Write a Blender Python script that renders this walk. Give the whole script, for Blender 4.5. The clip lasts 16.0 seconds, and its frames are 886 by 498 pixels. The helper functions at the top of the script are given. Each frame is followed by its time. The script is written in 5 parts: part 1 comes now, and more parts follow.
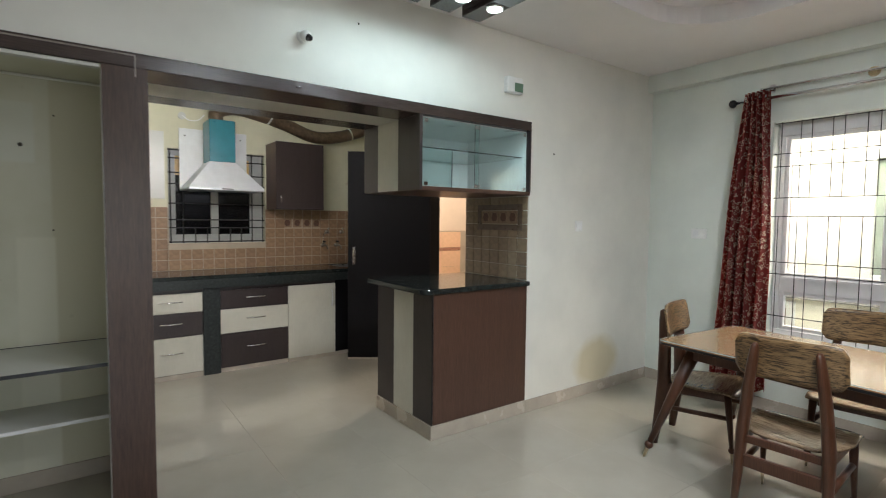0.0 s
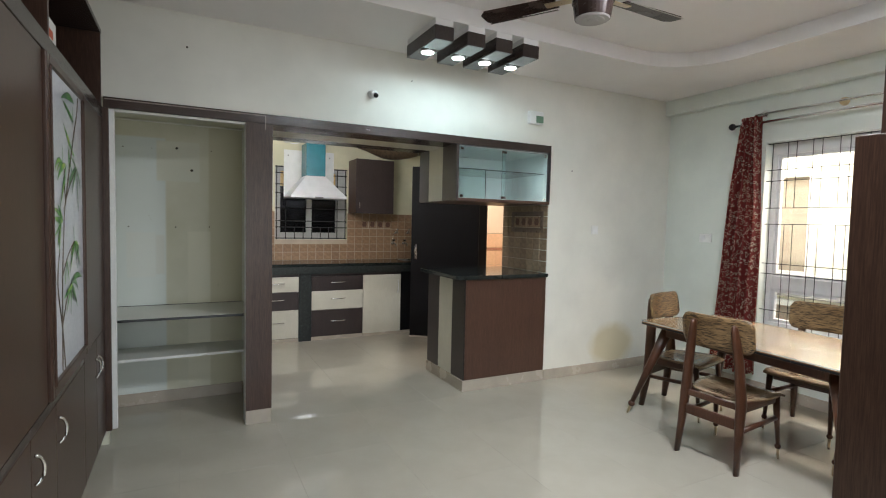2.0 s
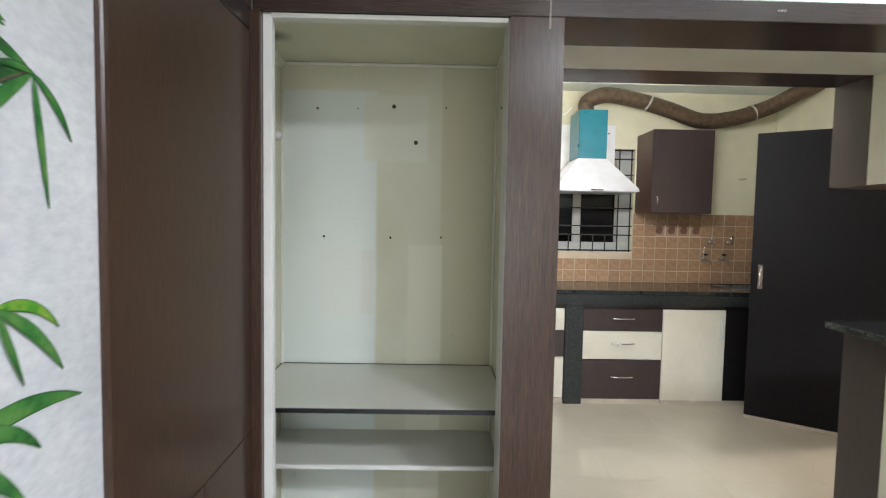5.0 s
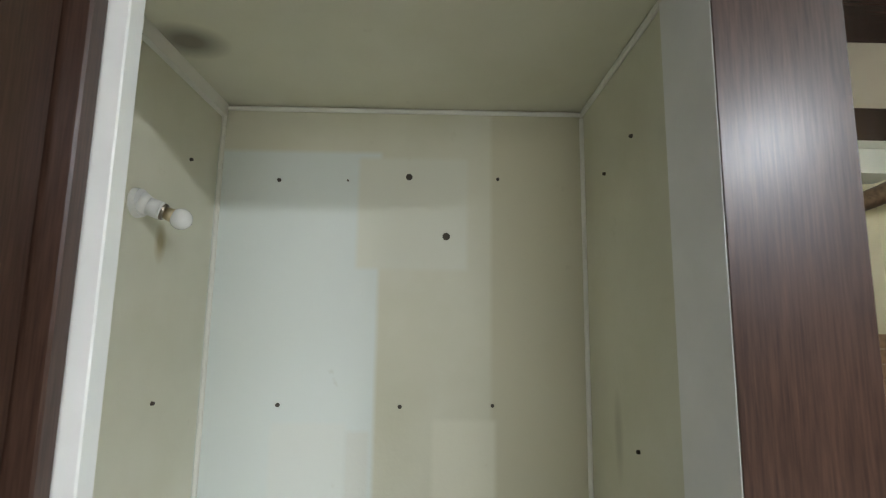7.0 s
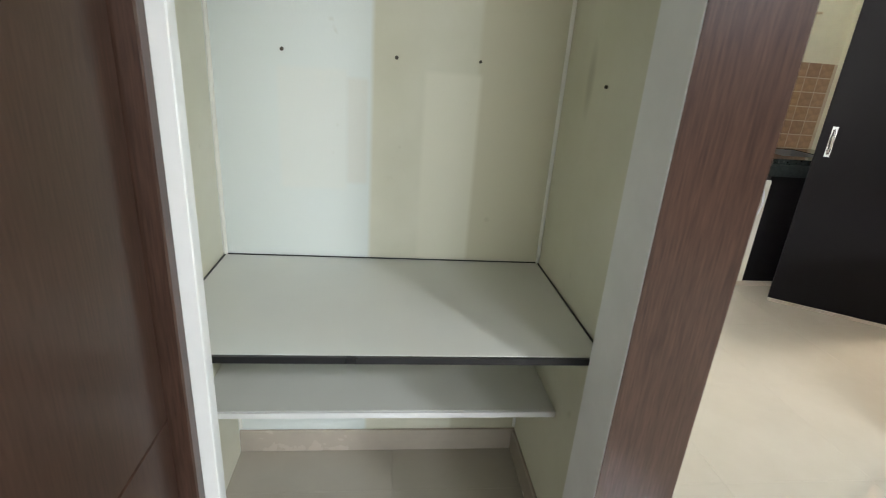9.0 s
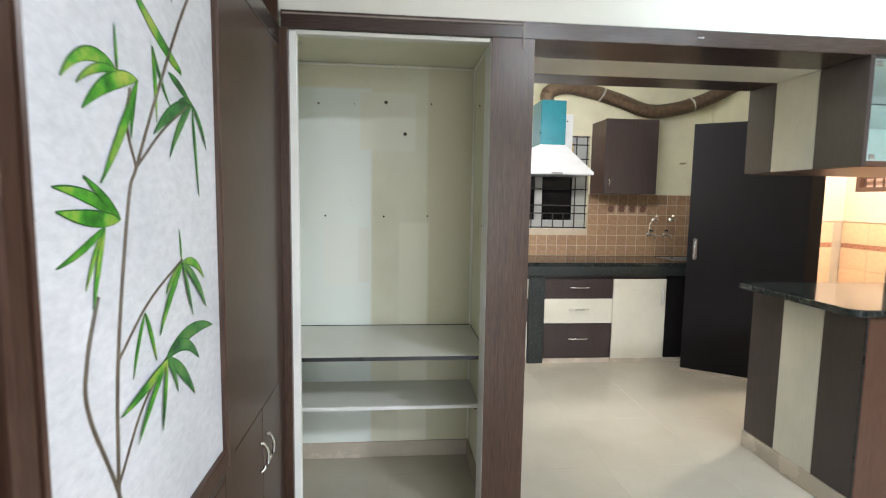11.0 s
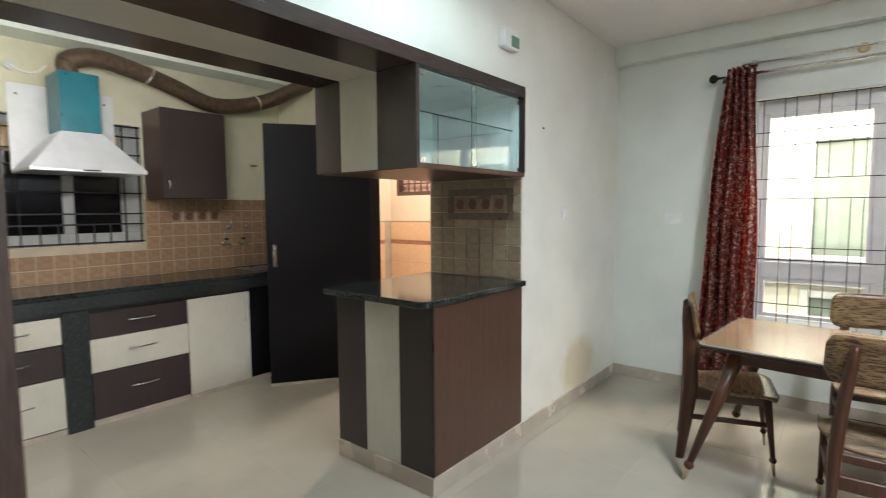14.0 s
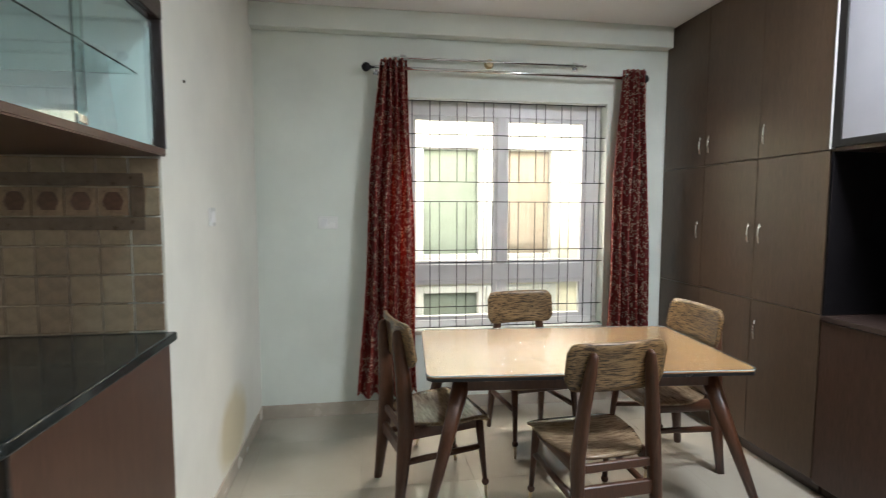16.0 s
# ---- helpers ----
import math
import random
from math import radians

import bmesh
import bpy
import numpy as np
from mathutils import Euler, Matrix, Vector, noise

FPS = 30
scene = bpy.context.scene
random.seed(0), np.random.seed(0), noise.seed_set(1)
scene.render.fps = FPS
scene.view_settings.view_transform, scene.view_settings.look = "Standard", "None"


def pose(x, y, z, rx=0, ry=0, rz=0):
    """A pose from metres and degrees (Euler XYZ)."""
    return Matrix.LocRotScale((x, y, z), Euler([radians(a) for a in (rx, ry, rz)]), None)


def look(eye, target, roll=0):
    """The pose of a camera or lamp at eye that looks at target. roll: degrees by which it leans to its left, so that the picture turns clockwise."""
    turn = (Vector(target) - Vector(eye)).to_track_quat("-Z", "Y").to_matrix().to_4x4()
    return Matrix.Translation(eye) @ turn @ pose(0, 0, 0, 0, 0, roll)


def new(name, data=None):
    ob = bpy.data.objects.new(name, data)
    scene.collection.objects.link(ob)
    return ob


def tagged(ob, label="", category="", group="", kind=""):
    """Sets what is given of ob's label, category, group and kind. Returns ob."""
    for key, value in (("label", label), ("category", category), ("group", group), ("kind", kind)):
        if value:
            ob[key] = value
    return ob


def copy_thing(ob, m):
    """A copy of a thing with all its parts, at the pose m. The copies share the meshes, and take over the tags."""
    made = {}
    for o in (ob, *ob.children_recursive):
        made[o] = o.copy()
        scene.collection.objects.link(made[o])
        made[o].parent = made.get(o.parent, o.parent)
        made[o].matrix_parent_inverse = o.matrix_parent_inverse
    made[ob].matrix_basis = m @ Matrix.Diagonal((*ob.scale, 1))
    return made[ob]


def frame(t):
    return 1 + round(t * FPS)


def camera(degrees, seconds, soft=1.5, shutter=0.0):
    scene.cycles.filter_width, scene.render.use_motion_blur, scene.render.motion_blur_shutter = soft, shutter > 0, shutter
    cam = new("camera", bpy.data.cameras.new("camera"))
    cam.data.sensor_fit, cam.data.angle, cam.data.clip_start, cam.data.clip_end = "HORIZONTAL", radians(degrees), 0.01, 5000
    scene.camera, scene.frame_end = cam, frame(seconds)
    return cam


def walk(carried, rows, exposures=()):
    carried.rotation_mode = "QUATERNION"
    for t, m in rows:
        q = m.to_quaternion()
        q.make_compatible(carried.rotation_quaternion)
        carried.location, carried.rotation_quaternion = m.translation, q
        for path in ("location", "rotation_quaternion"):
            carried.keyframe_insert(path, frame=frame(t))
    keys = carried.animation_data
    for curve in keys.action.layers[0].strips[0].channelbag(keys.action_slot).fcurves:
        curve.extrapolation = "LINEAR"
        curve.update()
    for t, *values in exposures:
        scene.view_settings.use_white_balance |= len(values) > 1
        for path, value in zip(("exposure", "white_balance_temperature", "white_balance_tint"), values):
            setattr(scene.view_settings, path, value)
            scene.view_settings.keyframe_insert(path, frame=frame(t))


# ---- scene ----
cam = camera(82.6, 16.0, soft=1.05, shutter=0.3)
PATH = [
    (0, (-0.702, -0.649, 1.441), (0.474, 0.965, 1.327), 0.6),
    (0.5, (-0.775, -0.945, 1.437), (0.257, 0.767, 1.355), 0.8),
    (1, (-0.822, -1.253, 1.445), (0.138, 0.499, 1.355), 1.1),
    (1.5, (-0.861, -1.529, 1.45), (0.066, 0.241, 1.354), 1.2),
    (2, (-0.961, -1.705, 1.449), (-0.054, 0.074, 1.342), 1.3),
    (2.5, (-0.952, -1.642, 1.435), (-0.198, 0.206, 1.315), 1.1),
    (3, (-0.788, -1.323, 1.453), (-0.3, 0.613, 1.335), 1.1),
    (3.5, (-0.778, -0.957, 1.443), (-0.5, 1.02, 1.33), 1.2),
    (4, (-0.763, -0.526, 1.448), (-0.652, 1.467, 1.326), 1.0),
    (4.2, (-0.765, -0.335, 1.447), (-0.688, 1.66, 1.323), 1.1),
    (6.3, (-0.939, 1.16, 1.501), (-0.925, 3.16, 1.536), 1.0),
    (6.5, (-0.944, 1.246, 1.524), (-0.91, 3.241, 1.666), 0.9),
    (7, (-0.948, 1.385, 1.577), (-0.92, 3.364, 1.865), 0.8),
    (7.5, (-0.957, 1.469, 1.515), (-0.911, 3.466, 1.611), 1.4),
    (8, (-0.991, 1.461, 1.445), (-0.864, 3.439, 1.183), 3.0),
    (8.5, (-0.992, 1.401, 1.38), (-0.858, 3.301, 0.768), 4.2),
    (8.7, (-1.052, 1.338, 1.359), (-0.832, 3.192, 0.642), 4.75),
    (10.8, (-0.963, 0.087, 1.449), (-0.788, 2.066, 1.223), 0.9),
    (11, (-0.971, -0.042, 1.457), (-0.782, 1.939, 1.263), 0.9),
    (11.5, (-1.033, -0.295, 1.464), (-0.731, 1.678, 1.34), 0.7),
    (12, (-1.105, -0.49, 1.467), (-0.614, 1.446, 1.36), 0.3),
    (12.5, (-1.051, -0.373, 1.455), (-0.324, 1.486, 1.331), 0.1),
    (13, (-0.906, -0.139, 1.467), (0.087, 1.593, 1.342), -0.1),
    (13.5, (-0.795, 0.156, 1.453), (0.479, 1.692, 1.318), -0.4),
    (14, (-0.7, 0.423, 1.437), (0.846, 1.682, 1.28), -0.4),
    (14.5, (-0.52, 0.672, 1.449), (1.238, 1.612, 1.291), -0.1),
    (15, (-0.381, 0.999, 1.455), (1.546, 1.509, 1.292), 0.2),
    (15.5, (-0.194, 1.182, 1.44), (1.797, 1.272, 1.274), -0.0),
    (16, (0.061, 1.284, 1.445), (2.032, 0.98, 1.286), 0.1),
]
EXPOSURES = [(0.0, 0.2), (1.0, 0.28), (2.2, 0.32), (3.0, 0.6), (3.5, 0.66), (4.2, 0.85), (6.3, 1.5), (7.0, 1.25), (7.4, 1.12), (8.0, 1.12), (8.7, 1.45), (11.0, 1.35), (11.5, 1.25), (12.5, 0.85), (13.0, 0.78), (13.5, 0.5), (14.0, 0.5), (14.5, 0.65), (15.0, 0.8), (15.5, 0.74), (16.0, 0.3)]
walk(cam, [(t, look(eye, target, roll)) for t, eye, target, roll in PATH], EXPOSURES)

# ---- world and lights ----
world = bpy.data.worlds.new("world")
scene.world = world
world.use_nodes = True
wn = world.node_tree.nodes
sky = wn.new("ShaderNodeTexSky")
sky.sky_type = "NISHITA"
sky.sun_disc = False
sky.sun_elevation, sky.sun_rotation = radians(48), radians(250)
wn["Background"].inputs["Strength"].default_value = 0.15
world.node_tree.links.new(sky.outputs[0], wn["Background"].inputs["Color"])


def lamp(name, kind, at, target, power, colour, size=0.1, size_y=None, spot=None):
    data = bpy.data.lights.new(name, kind)
    data.energy, data.color = power, colour
    if kind == "AREA":
        data.size = size
        if size_y:
            data.shape, data.size_y = "RECTANGLE", size_y
        else:
            data.shape = "DISK"
    elif kind == "SUN":
        data.angle = size
    else:
        data.shadow_soft_size = size
        if spot:
            data.spot_size, data.spot_blend = radians(spot), 0.9
    ob = new(name, data)
    ob.matrix_world = look(at, target)
    return ob


lamp("sun", "SUN", (-8, -3, 12), (0, 0, 0), 3.6, (1.0, 0.94, 0.84), radians(0.5))
lamp("balcony_daylight", "AREA", (-0.4, -4.42, 1.25), (-0.4, 0, 1.15), 27, (0.93, 0.97, 1.0), 2.6, 2.1)
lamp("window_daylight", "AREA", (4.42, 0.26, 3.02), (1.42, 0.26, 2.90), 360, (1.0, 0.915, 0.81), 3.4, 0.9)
# Unseen ceiling lamps, inferred from the sheen on pillar and lintel.
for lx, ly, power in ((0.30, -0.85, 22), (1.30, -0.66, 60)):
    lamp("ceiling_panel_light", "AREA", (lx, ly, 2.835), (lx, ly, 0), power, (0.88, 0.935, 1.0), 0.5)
for lx in (0.525, 0.765, 0.985, 1.21):
    lamp("led_spot", "AREA", (lx, 1.51, 2.606), (lx, 1.56, 0), 1.7, (0.66, 0.92, 1.0), 0.08)
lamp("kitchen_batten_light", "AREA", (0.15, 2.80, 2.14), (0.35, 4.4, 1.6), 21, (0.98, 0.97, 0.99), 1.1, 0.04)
# Unseen lamp added to brighten the utility room, in place of window daylight.
lamp("utility_fill_light", "AREA", (3.0, 3.7, 2.70), (3.0, 3.7, 0), 34, (1.0, 0.93, 0.84), 0.22)

# ---- materials ----


def material(name):
    m = bpy.data.materials.new(name)
    m.use_nodes = True
    return m, m.node_tree.nodes, m.node_tree.links, m.node_tree.nodes["Principled BSDF"]


def coords(n, l, scale=(1, 1, 1)):
    tc, mp = n.new("ShaderNodeTexCoord"), n.new("ShaderNodeMapping")
    mp.inputs["Scale"].default_value = scale
    l.new(tc.outputs["Object"], mp.inputs["Vector"])
    return mp.outputs[0]


def noise_tex(n, l, vec, scale, detail=4, rough=0.55):
    t = n.new("ShaderNodeTexNoise")
    t.inputs["Scale"].default_value, t.inputs["Detail"].default_value, t.inputs["Roughness"].default_value = scale, detail, rough
    l.new(vec, t.inputs["Vector"])
    return t.outputs["Fac"]


def ramp(n, l, fac, stops):
    r = n.new("ShaderNodeValToRGB")
    e = r.color_ramp.elements
    e[0].position, e[0].color = stops[0][0], (*stops[0][1], 1)
    e[1].position, e[1].color = stops[-1][0], (*stops[-1][1], 1)
    for p, c in stops[1:-1]:
        e.new(p).color = (*c, 1)
    l.new(fac, r.inputs[0])
    return r.outputs[0]


def mixc(n, l, fac, a, b, blend="MIX"):
    m = n.new("ShaderNodeMix")
    m.data_type, m.blend_type = "RGBA", blend
    for k, v in ((0, fac), (6, a), (7, b)):
        if hasattr(v, "links"):
            l.new(v, m.inputs[k])
        elif k == 0:
            m.inputs[0].default_value = v
        else:
            m.inputs[k].default_value = (*v, 1)
    return m.outputs[2]


def bump(n, l, b, height, strength, dist=0.002):
    bp = n.new("ShaderNodeBump")
    bp.inputs["Strength"].default_value, bp.inputs["Distance"].default_value = strength, dist
    l.new(height, bp.inputs["Height"])
    l.new(bp.outputs[0], b.inputs["Normal"])


def paint(name, colour, rough=0.6, stain=0.06, grain=0.25):
    """Wall paint: broad faint stains, a roller's fine relief."""
    m, n, l, b = material(name)
    v = coords(n, l)
    big, fine = noise_tex(n, l, v, 1.7, 5), noise_tex(n, l, v, 90, 3)
    dark = tuple(c * (1 - 2.2 * stain) for c in colour)
    l.new(ramp(n, l, big, [(0.3, dark), (0.62, colour)]), b.inputs["Base Color"])
    b.inputs["Roughness"].default_value = rough
    bump(n, l, b, fine, grain, 0.0015)
    return m


def laminate(name, dark, light, axis=2, rough=0.3, relief=0.12, contrast=0.5, gloss=0.5):
    """Wood-grain laminate with the grain along one axis."""
    m, n, l, b = material(name)
    s = [300.0, 300.0, 300.0]
    s[axis] = 13.0
    s2 = [38.0, 38.0, 38.0]
    s2[axis] = 0.9
    g = noise_tex(n, l, coords(n, l, s), 1.0, 4, 0.6)
    w = noise_tex(n, l, coords(n, l, s2), 1.0, 5, 0.7)
    cloud = noise_tex(n, l, coords(n, l), 3.0, 3)
    col = ramp(n, l, g, [(0.5 - contrast / 2, dark), (0.5 + contrast / 2, light)])
    shade = ramp(n, l, w, [(0.30, (1 - 0.22 * contrast,) * 3), (0.72, (1 + 0.15 * contrast,) * 3)])
    col = mixc(n, l, 1.0, col, shade, "MULTIPLY")
    col = mixc(n, l, 1.0, col, ramp(n, l, cloud, [(0.3, (0.92, 0.92, 0.92)), (0.7, (1.06, 1.06, 1.06))]), "MULTIPLY")
    l.new(col, b.inputs["Base Color"])
    b.inputs["Roughness"].default_value = rough
    b.inputs["Specular IOR Level"].default_value = gloss
    bump(n, l, b, g, relief * 0.6, 0.0004)
    return m


def plain(name, colour, rough=0.4, metal=0.0, var=0.12, scale=8):
    m, n, l, b = material(name)
    f = noise_tex(n, l, coords(n, l), scale, 5)
    l.new(ramp(n, l, f, [(0.3, tuple(c * (1 - var) for c in colour)), (0.7, tuple(min(1, c * (1 + var * 0.6)) for c in colour))]), b.inputs["Base Color"])
    l.new(ramp(n, l, f, [(0.3, (rough * 0.85,) * 3), (0.7, (min(1, rough * 1.2),) * 3)]), b.inputs["Roughness"])
    b.inputs["Metallic"].default_value = metal
    return m


def tile_mat(name, colours, rough=0.35, vein=1.0):
    """A tile whose tone differs from piece to piece, clouded within."""
    m, n, l, b = material(name)
    oi = n.new("ShaderNodeObjectInfo")
    cl = noise_tex(n, l, coords(n, l), 22, 6, 0.6)
    tone = ramp(n, l, oi.outputs["Random"], [(0.0, colours[0]), (0.5, colours[1]), (1.0, colours[2])])
    cloud = ramp(n, l, cl, [(0.3, (1 - 0.3 * vein,) * 3), (0.65, (1.08,) * 3)])
    l.new(mixc(n, l, 1.0, tone, cloud, "MULTIPLY"), b.inputs["Base Color"])
    b.inputs["Roughness"].default_value = rough
    bump(n, l, b, cl, 0.15, 0.001)
    return m


def granite(name, rough=0.1):
    m, n, l, b = material(name)
    v = n.new("ShaderNodeTexVoronoi")
    v.inputs["Scale"].default_value = 70
    l.new(coords(n, l), v.inputs["Vector"])
    f = noise_tex(n, l, coords(n, l), 45, 6, 0.7)
    base = ramp(n, l, f, [(0.35, (0.008, 0.010, 0.010)), (0.62, (0.026, 0.032, 0.031)), (0.76, (0.12, 0.13, 0.12))])
    spot = ramp(n, l, v.outputs["Distance"], [(0.04, (0.22, 0.22, 0.2)), (0.12, (0.0, 0.0, 0.0))])
    l.new(mixc(n, l, 0.35, base, spot, "ADD"), b.inputs["Base Color"])
    b.inputs["Roughness"].default_value = rough
    return m


def glass_mat(name, tint, rough=0.0):
    m, n, l, b = material(name)
    b.inputs["Base Color"].default_value = (*tint, 1)
    b.inputs["Transmission Weight"].default_value = 1.0
    b.inputs["Roughness"].default_value = rough
    b.inputs["IOR"].default_value = 1.45
    return m


def glow(name, colour, strength):
    m, n, l, b = material(name)
    b.inputs["Base Color"].default_value = (0.8, 0.8, 0.8, 1)
    b.inputs["Emission Color"].default_value = (*colour, 1)
    b.inputs["Emission Strength"].default_value = strength
    return m


def veneer(name, dark, light, top, axis=1, rough=0.3, wear=0.7):
    """Streaky veneer: dark broken dashes over honey wood."""
    m, n, l, b = material(name)
    s = [150.0, 150.0, 150.0]
    s[axis] = 11.0
    g = noise_tex(n, l, coords(n, l, s), 1.0, 7, 0.7)
    w = noise_tex(n, l, coords(n, l), 9, 4)
    col = ramp(n, l, g, [(0.41, dark), (0.52, light), (0.72, top)])
    worn = ramp(n, l, noise_tex(n, l, coords(n, l), 5.5, 6, 0.7), [(0.63, (0, 0, 0)), (0.74, (wear, wear, wear))])
    col = mixc(n, l, worn, col, (0.46, 0.36, 0.24))
    l.new(mixc(n, l, 1.0, col, ramp(n, l, w, [(0.3, (0.75, 0.72, 0.7)), (0.7, (1.1, 1.1, 1.1))]), "MULTIPLY"), b.inputs["Base Color"])
    b.inputs["Roughness"].default_value = rough
    bump(n, l, b, g, 0.1, 0.001)
    return m


def niche_paint(name):
    """Old paint in the niche: pale repainted patches with straight edges over yellowed paint."""
    m, n, l, b = material(name)
    tc, sx = n.new("ShaderNodeTexCoord"), n.new("ShaderNodeSeparateXYZ")
    l.new(tc.outputs["Object"], sx.inputs[0])

    def cmp(axis, op, value):
        k = n.new("ShaderNodeMath")
        slope = 70.0 if op == "GREATER_THAN" else -70.0
        k.operation, k.use_clamp = "MULTIPLY_ADD", True
        k.inputs[1].default_value, k.inputs[2].default_value = slope, 0.5 - slope * value
        l.new(sx.outputs[axis], k.inputs[0])
        return k.outputs[0]

    def both(*facs):
        out = facs[0]
        for f in facs[1:]:
            k = n.new("ShaderNodeMath")
            k.operation = "MULTIPLY"
            l.new(out, k.inputs[0]), l.new(f, k.inputs[1])
            out = k.outputs[0]
        return out

    back = cmp(1, "GREATER_THAN", 2.708)
    big = noise_tex(n, l, coords(n, l), 2.5, 5)
    col = ramp(n, l, big, [(0.3, (0.605, 0.59, 0.455)), (0.65, (0.685, 0.67, 0.55))])
    pale = (0.70, 0.745, 0.71)
    col = mixc(n, l, both(back, cmp(0, "LESS_THAN", -1.10), cmp(2, "LESS_THAN", 2.035)), col, pale)
    col = mixc(n, l, both(back, cmp(0, "GREATER_THAN", -1.16), cmp(0, "LESS_THAN", -0.865), cmp(2, "GREATER_THAN", 1.715), cmp(2, "LESS_THAN", 2.02)), col, (0.70, 0.70, 0.60))
    col = mixc(n, l, both(back, cmp(0, "GREATER_THAN", -0.80)), col, (0.585, 0.555, 0.41))
    col = mixc(n, l, both(back, cmp(0, "GREATER_THAN", -1.36), cmp(0, "LESS_THAN", -1.17), cmp(2, "LESS_THAN", 1.32), cmp(2, "GREATER_THAN", 0.98)), col, (0.72, 0.745, 0.695))
    col = mixc(n, l, both(back, cmp(0, "GREATER_THAN", -0.95), cmp(0, "LESS_THAN", -0.79), cmp(2, "LESS_THAN", 1.33)), col, (0.70, 0.68, 0.55))
    col = mixc(n, l, both(back, cmp(0, "GREATER_THAN", -1.17), cmp(0, "LESS_THAN", -1.11), cmp(2, "LESS_THAN", 1.30), cmp(2, "GREATER_THAN", 1.0)), col, (0.69, 0.70, 0.64))
    # a dark spot on the ceiling, a rubbed mark on the right wall, a yellow-brown patch below the bulb
    for at, size, most, tint in (((-1.482, 2.394, 2.162), (0.09, 0.075, 0.05), 0.8, (0.10, 0.085, 0.06)),
                                 ((-0.545, 2.519, 1.341), (0.05, 0.03, 0.11), 0.4, (0.30, 0.28, 0.20)),
                                 ((-1.54, 2.464, 1.738), (0.05, 0.026, 0.05), 0.8, (0.42, 0.34, 0.16))):
        mp = n.new("ShaderNodeMapping")
        mp.inputs["Location"].default_value = tuple(-p / r for p, r in zip(at, size))
        mp.inputs["Scale"].default_value = tuple(1 / r for r in size)
        l.new(tc.outputs["Object"], mp.inputs["Vector"])
        g = n.new("ShaderNodeTexGradient")
        g.gradient_type = "SPHERICAL"
        l.new(mp.outputs[0], g.inputs[0])
        col = mixc(n, l, ramp(n, l, g.outputs["Fac"], [(0.0, (0, 0, 0)), (0.7, (most,) * 3)]), col, tint)
    spots = noise_tex(n, l, coords(n, l), 13, 3)
    l.new(mixc(n, l, ramp(n, l, spots, [(0.70, (0, 0, 0)), (0.82, (0.4, 0.4, 0.4))]), col, (0.36, 0.33, 0.2)), b.inputs["Base Color"])
    b.inputs["Roughness"].default_value = 0.5
    bump(n, l, b, noise_tex(n, l, coords(n, l), 80, 3), 0.25, 0.0015)
    return m


def wall_paint_north(name):
    """The dining room's paint, with the damp yellow stain low on the north wall."""
    m = paint(name, (0.77, 0.755, 0.685))
    n, l, b = m.node_tree.nodes, m.node_tree.links, m.node_tree.nodes["Principled BSDF"]
    col = b.inputs["Base Color"].links[0].from_socket
    tc, mp = n.new("ShaderNodeTexCoord"), n.new("ShaderNodeMapping")
    mp.inputs["Location"].default_value, mp.inputs["Scale"].default_value = (-2.86 / 0.36, 0, -0.26 / 0.26), (1 / 0.36, 0, 1 / 0.26)
    l.new(tc.outputs["Object"], mp.inputs["Vector"])
    g = n.new("ShaderNodeTexGradient")
    g.gradient_type = "SPHERICAL"
    l.new(mp.outputs[0], g.inputs[0])
    k = n.new("ShaderNodeMath")
    k.operation = "MULTIPLY_ADD"
    l.new(noise_tex(n, l, coords(n, l), 7, 5), k.inputs[0])
    k.inputs[1].default_value = 0.35
    l.new(g.outputs["Fac"], k.inputs[2])
    f = ramp(n, l, k.outputs[0], [(0.25, (0, 0, 0)), (0.60, (0.62, 0.62, 0.62))])
    l.new(mixc(n, l, f, col, (0.56, 0.46, 0.24)), b.inputs["Base Color"])
    return m


def curtain_cloth(name):
    """Maroon cloth with pale gold curls."""
    m, n, l, b = material(name)
    v = coords(n, l, (1, 1, 1))
    d = n.new("ShaderNodeTexNoise")
    d.inputs["Scale"].default_value = 20
    l.new(v, d.inputs["Vector"])
    wv = n.new("ShaderNodeTexVoronoi")
    wv.feature, wv.inputs["Scale"].default_value = "F1", 32
    l.new(mixc(n, l, 0.05, v, d.outputs["Color"], "ADD"), wv.inputs["Vector"])
    ring = ramp(n, l, wv.outputs["Distance"], [(0.29, (0, 0, 0)), (0.33, (1, 1, 1)), (0.42, (1, 1, 1)), (0.46, (0, 0, 0))])
    gate = ramp(n, l, noise_tex(n, l, v, 34, 3), [(0.40, (0, 0, 0)), (0.45, (1, 1, 1))])
    fac = mixc(n, l, 1.0, ring, gate, "MULTIPLY")
    wov = noise_tex(n, l, v, 300, 2)
    cloth = ramp(n, l, wov, [(0.3, (0.080, 0.009, 0.011)), (0.7, (0.14, 0.018, 0.018))])
    l.new(mixc(n, l, fac, cloth, (0.78, 0.52, 0.40)), b.inputs["Base Color"])
    b.inputs["Roughness"].default_value = 0.65
    b.inputs["Transmission Weight"].default_value = 0.0
    tr = n.new("ShaderNodeBsdfTranslucent")
    l.new(mixc(n, l, fac, (0.55, 0.055, 0.028), (0.85, 0.48, 0.30)), tr.inputs[0])
    ms = n.new("ShaderNodeMixShader")
    ms.inputs[0].default_value = 0.44
    l.new(b.outputs[0], ms.inputs[1]), l.new(tr.outputs[0], ms.inputs[2])
    l.new(ms.outputs[0], n["Material Output"].inputs["Surface"])
    bump(n, l, b, wov, 0.2, 0.0008)
    return m


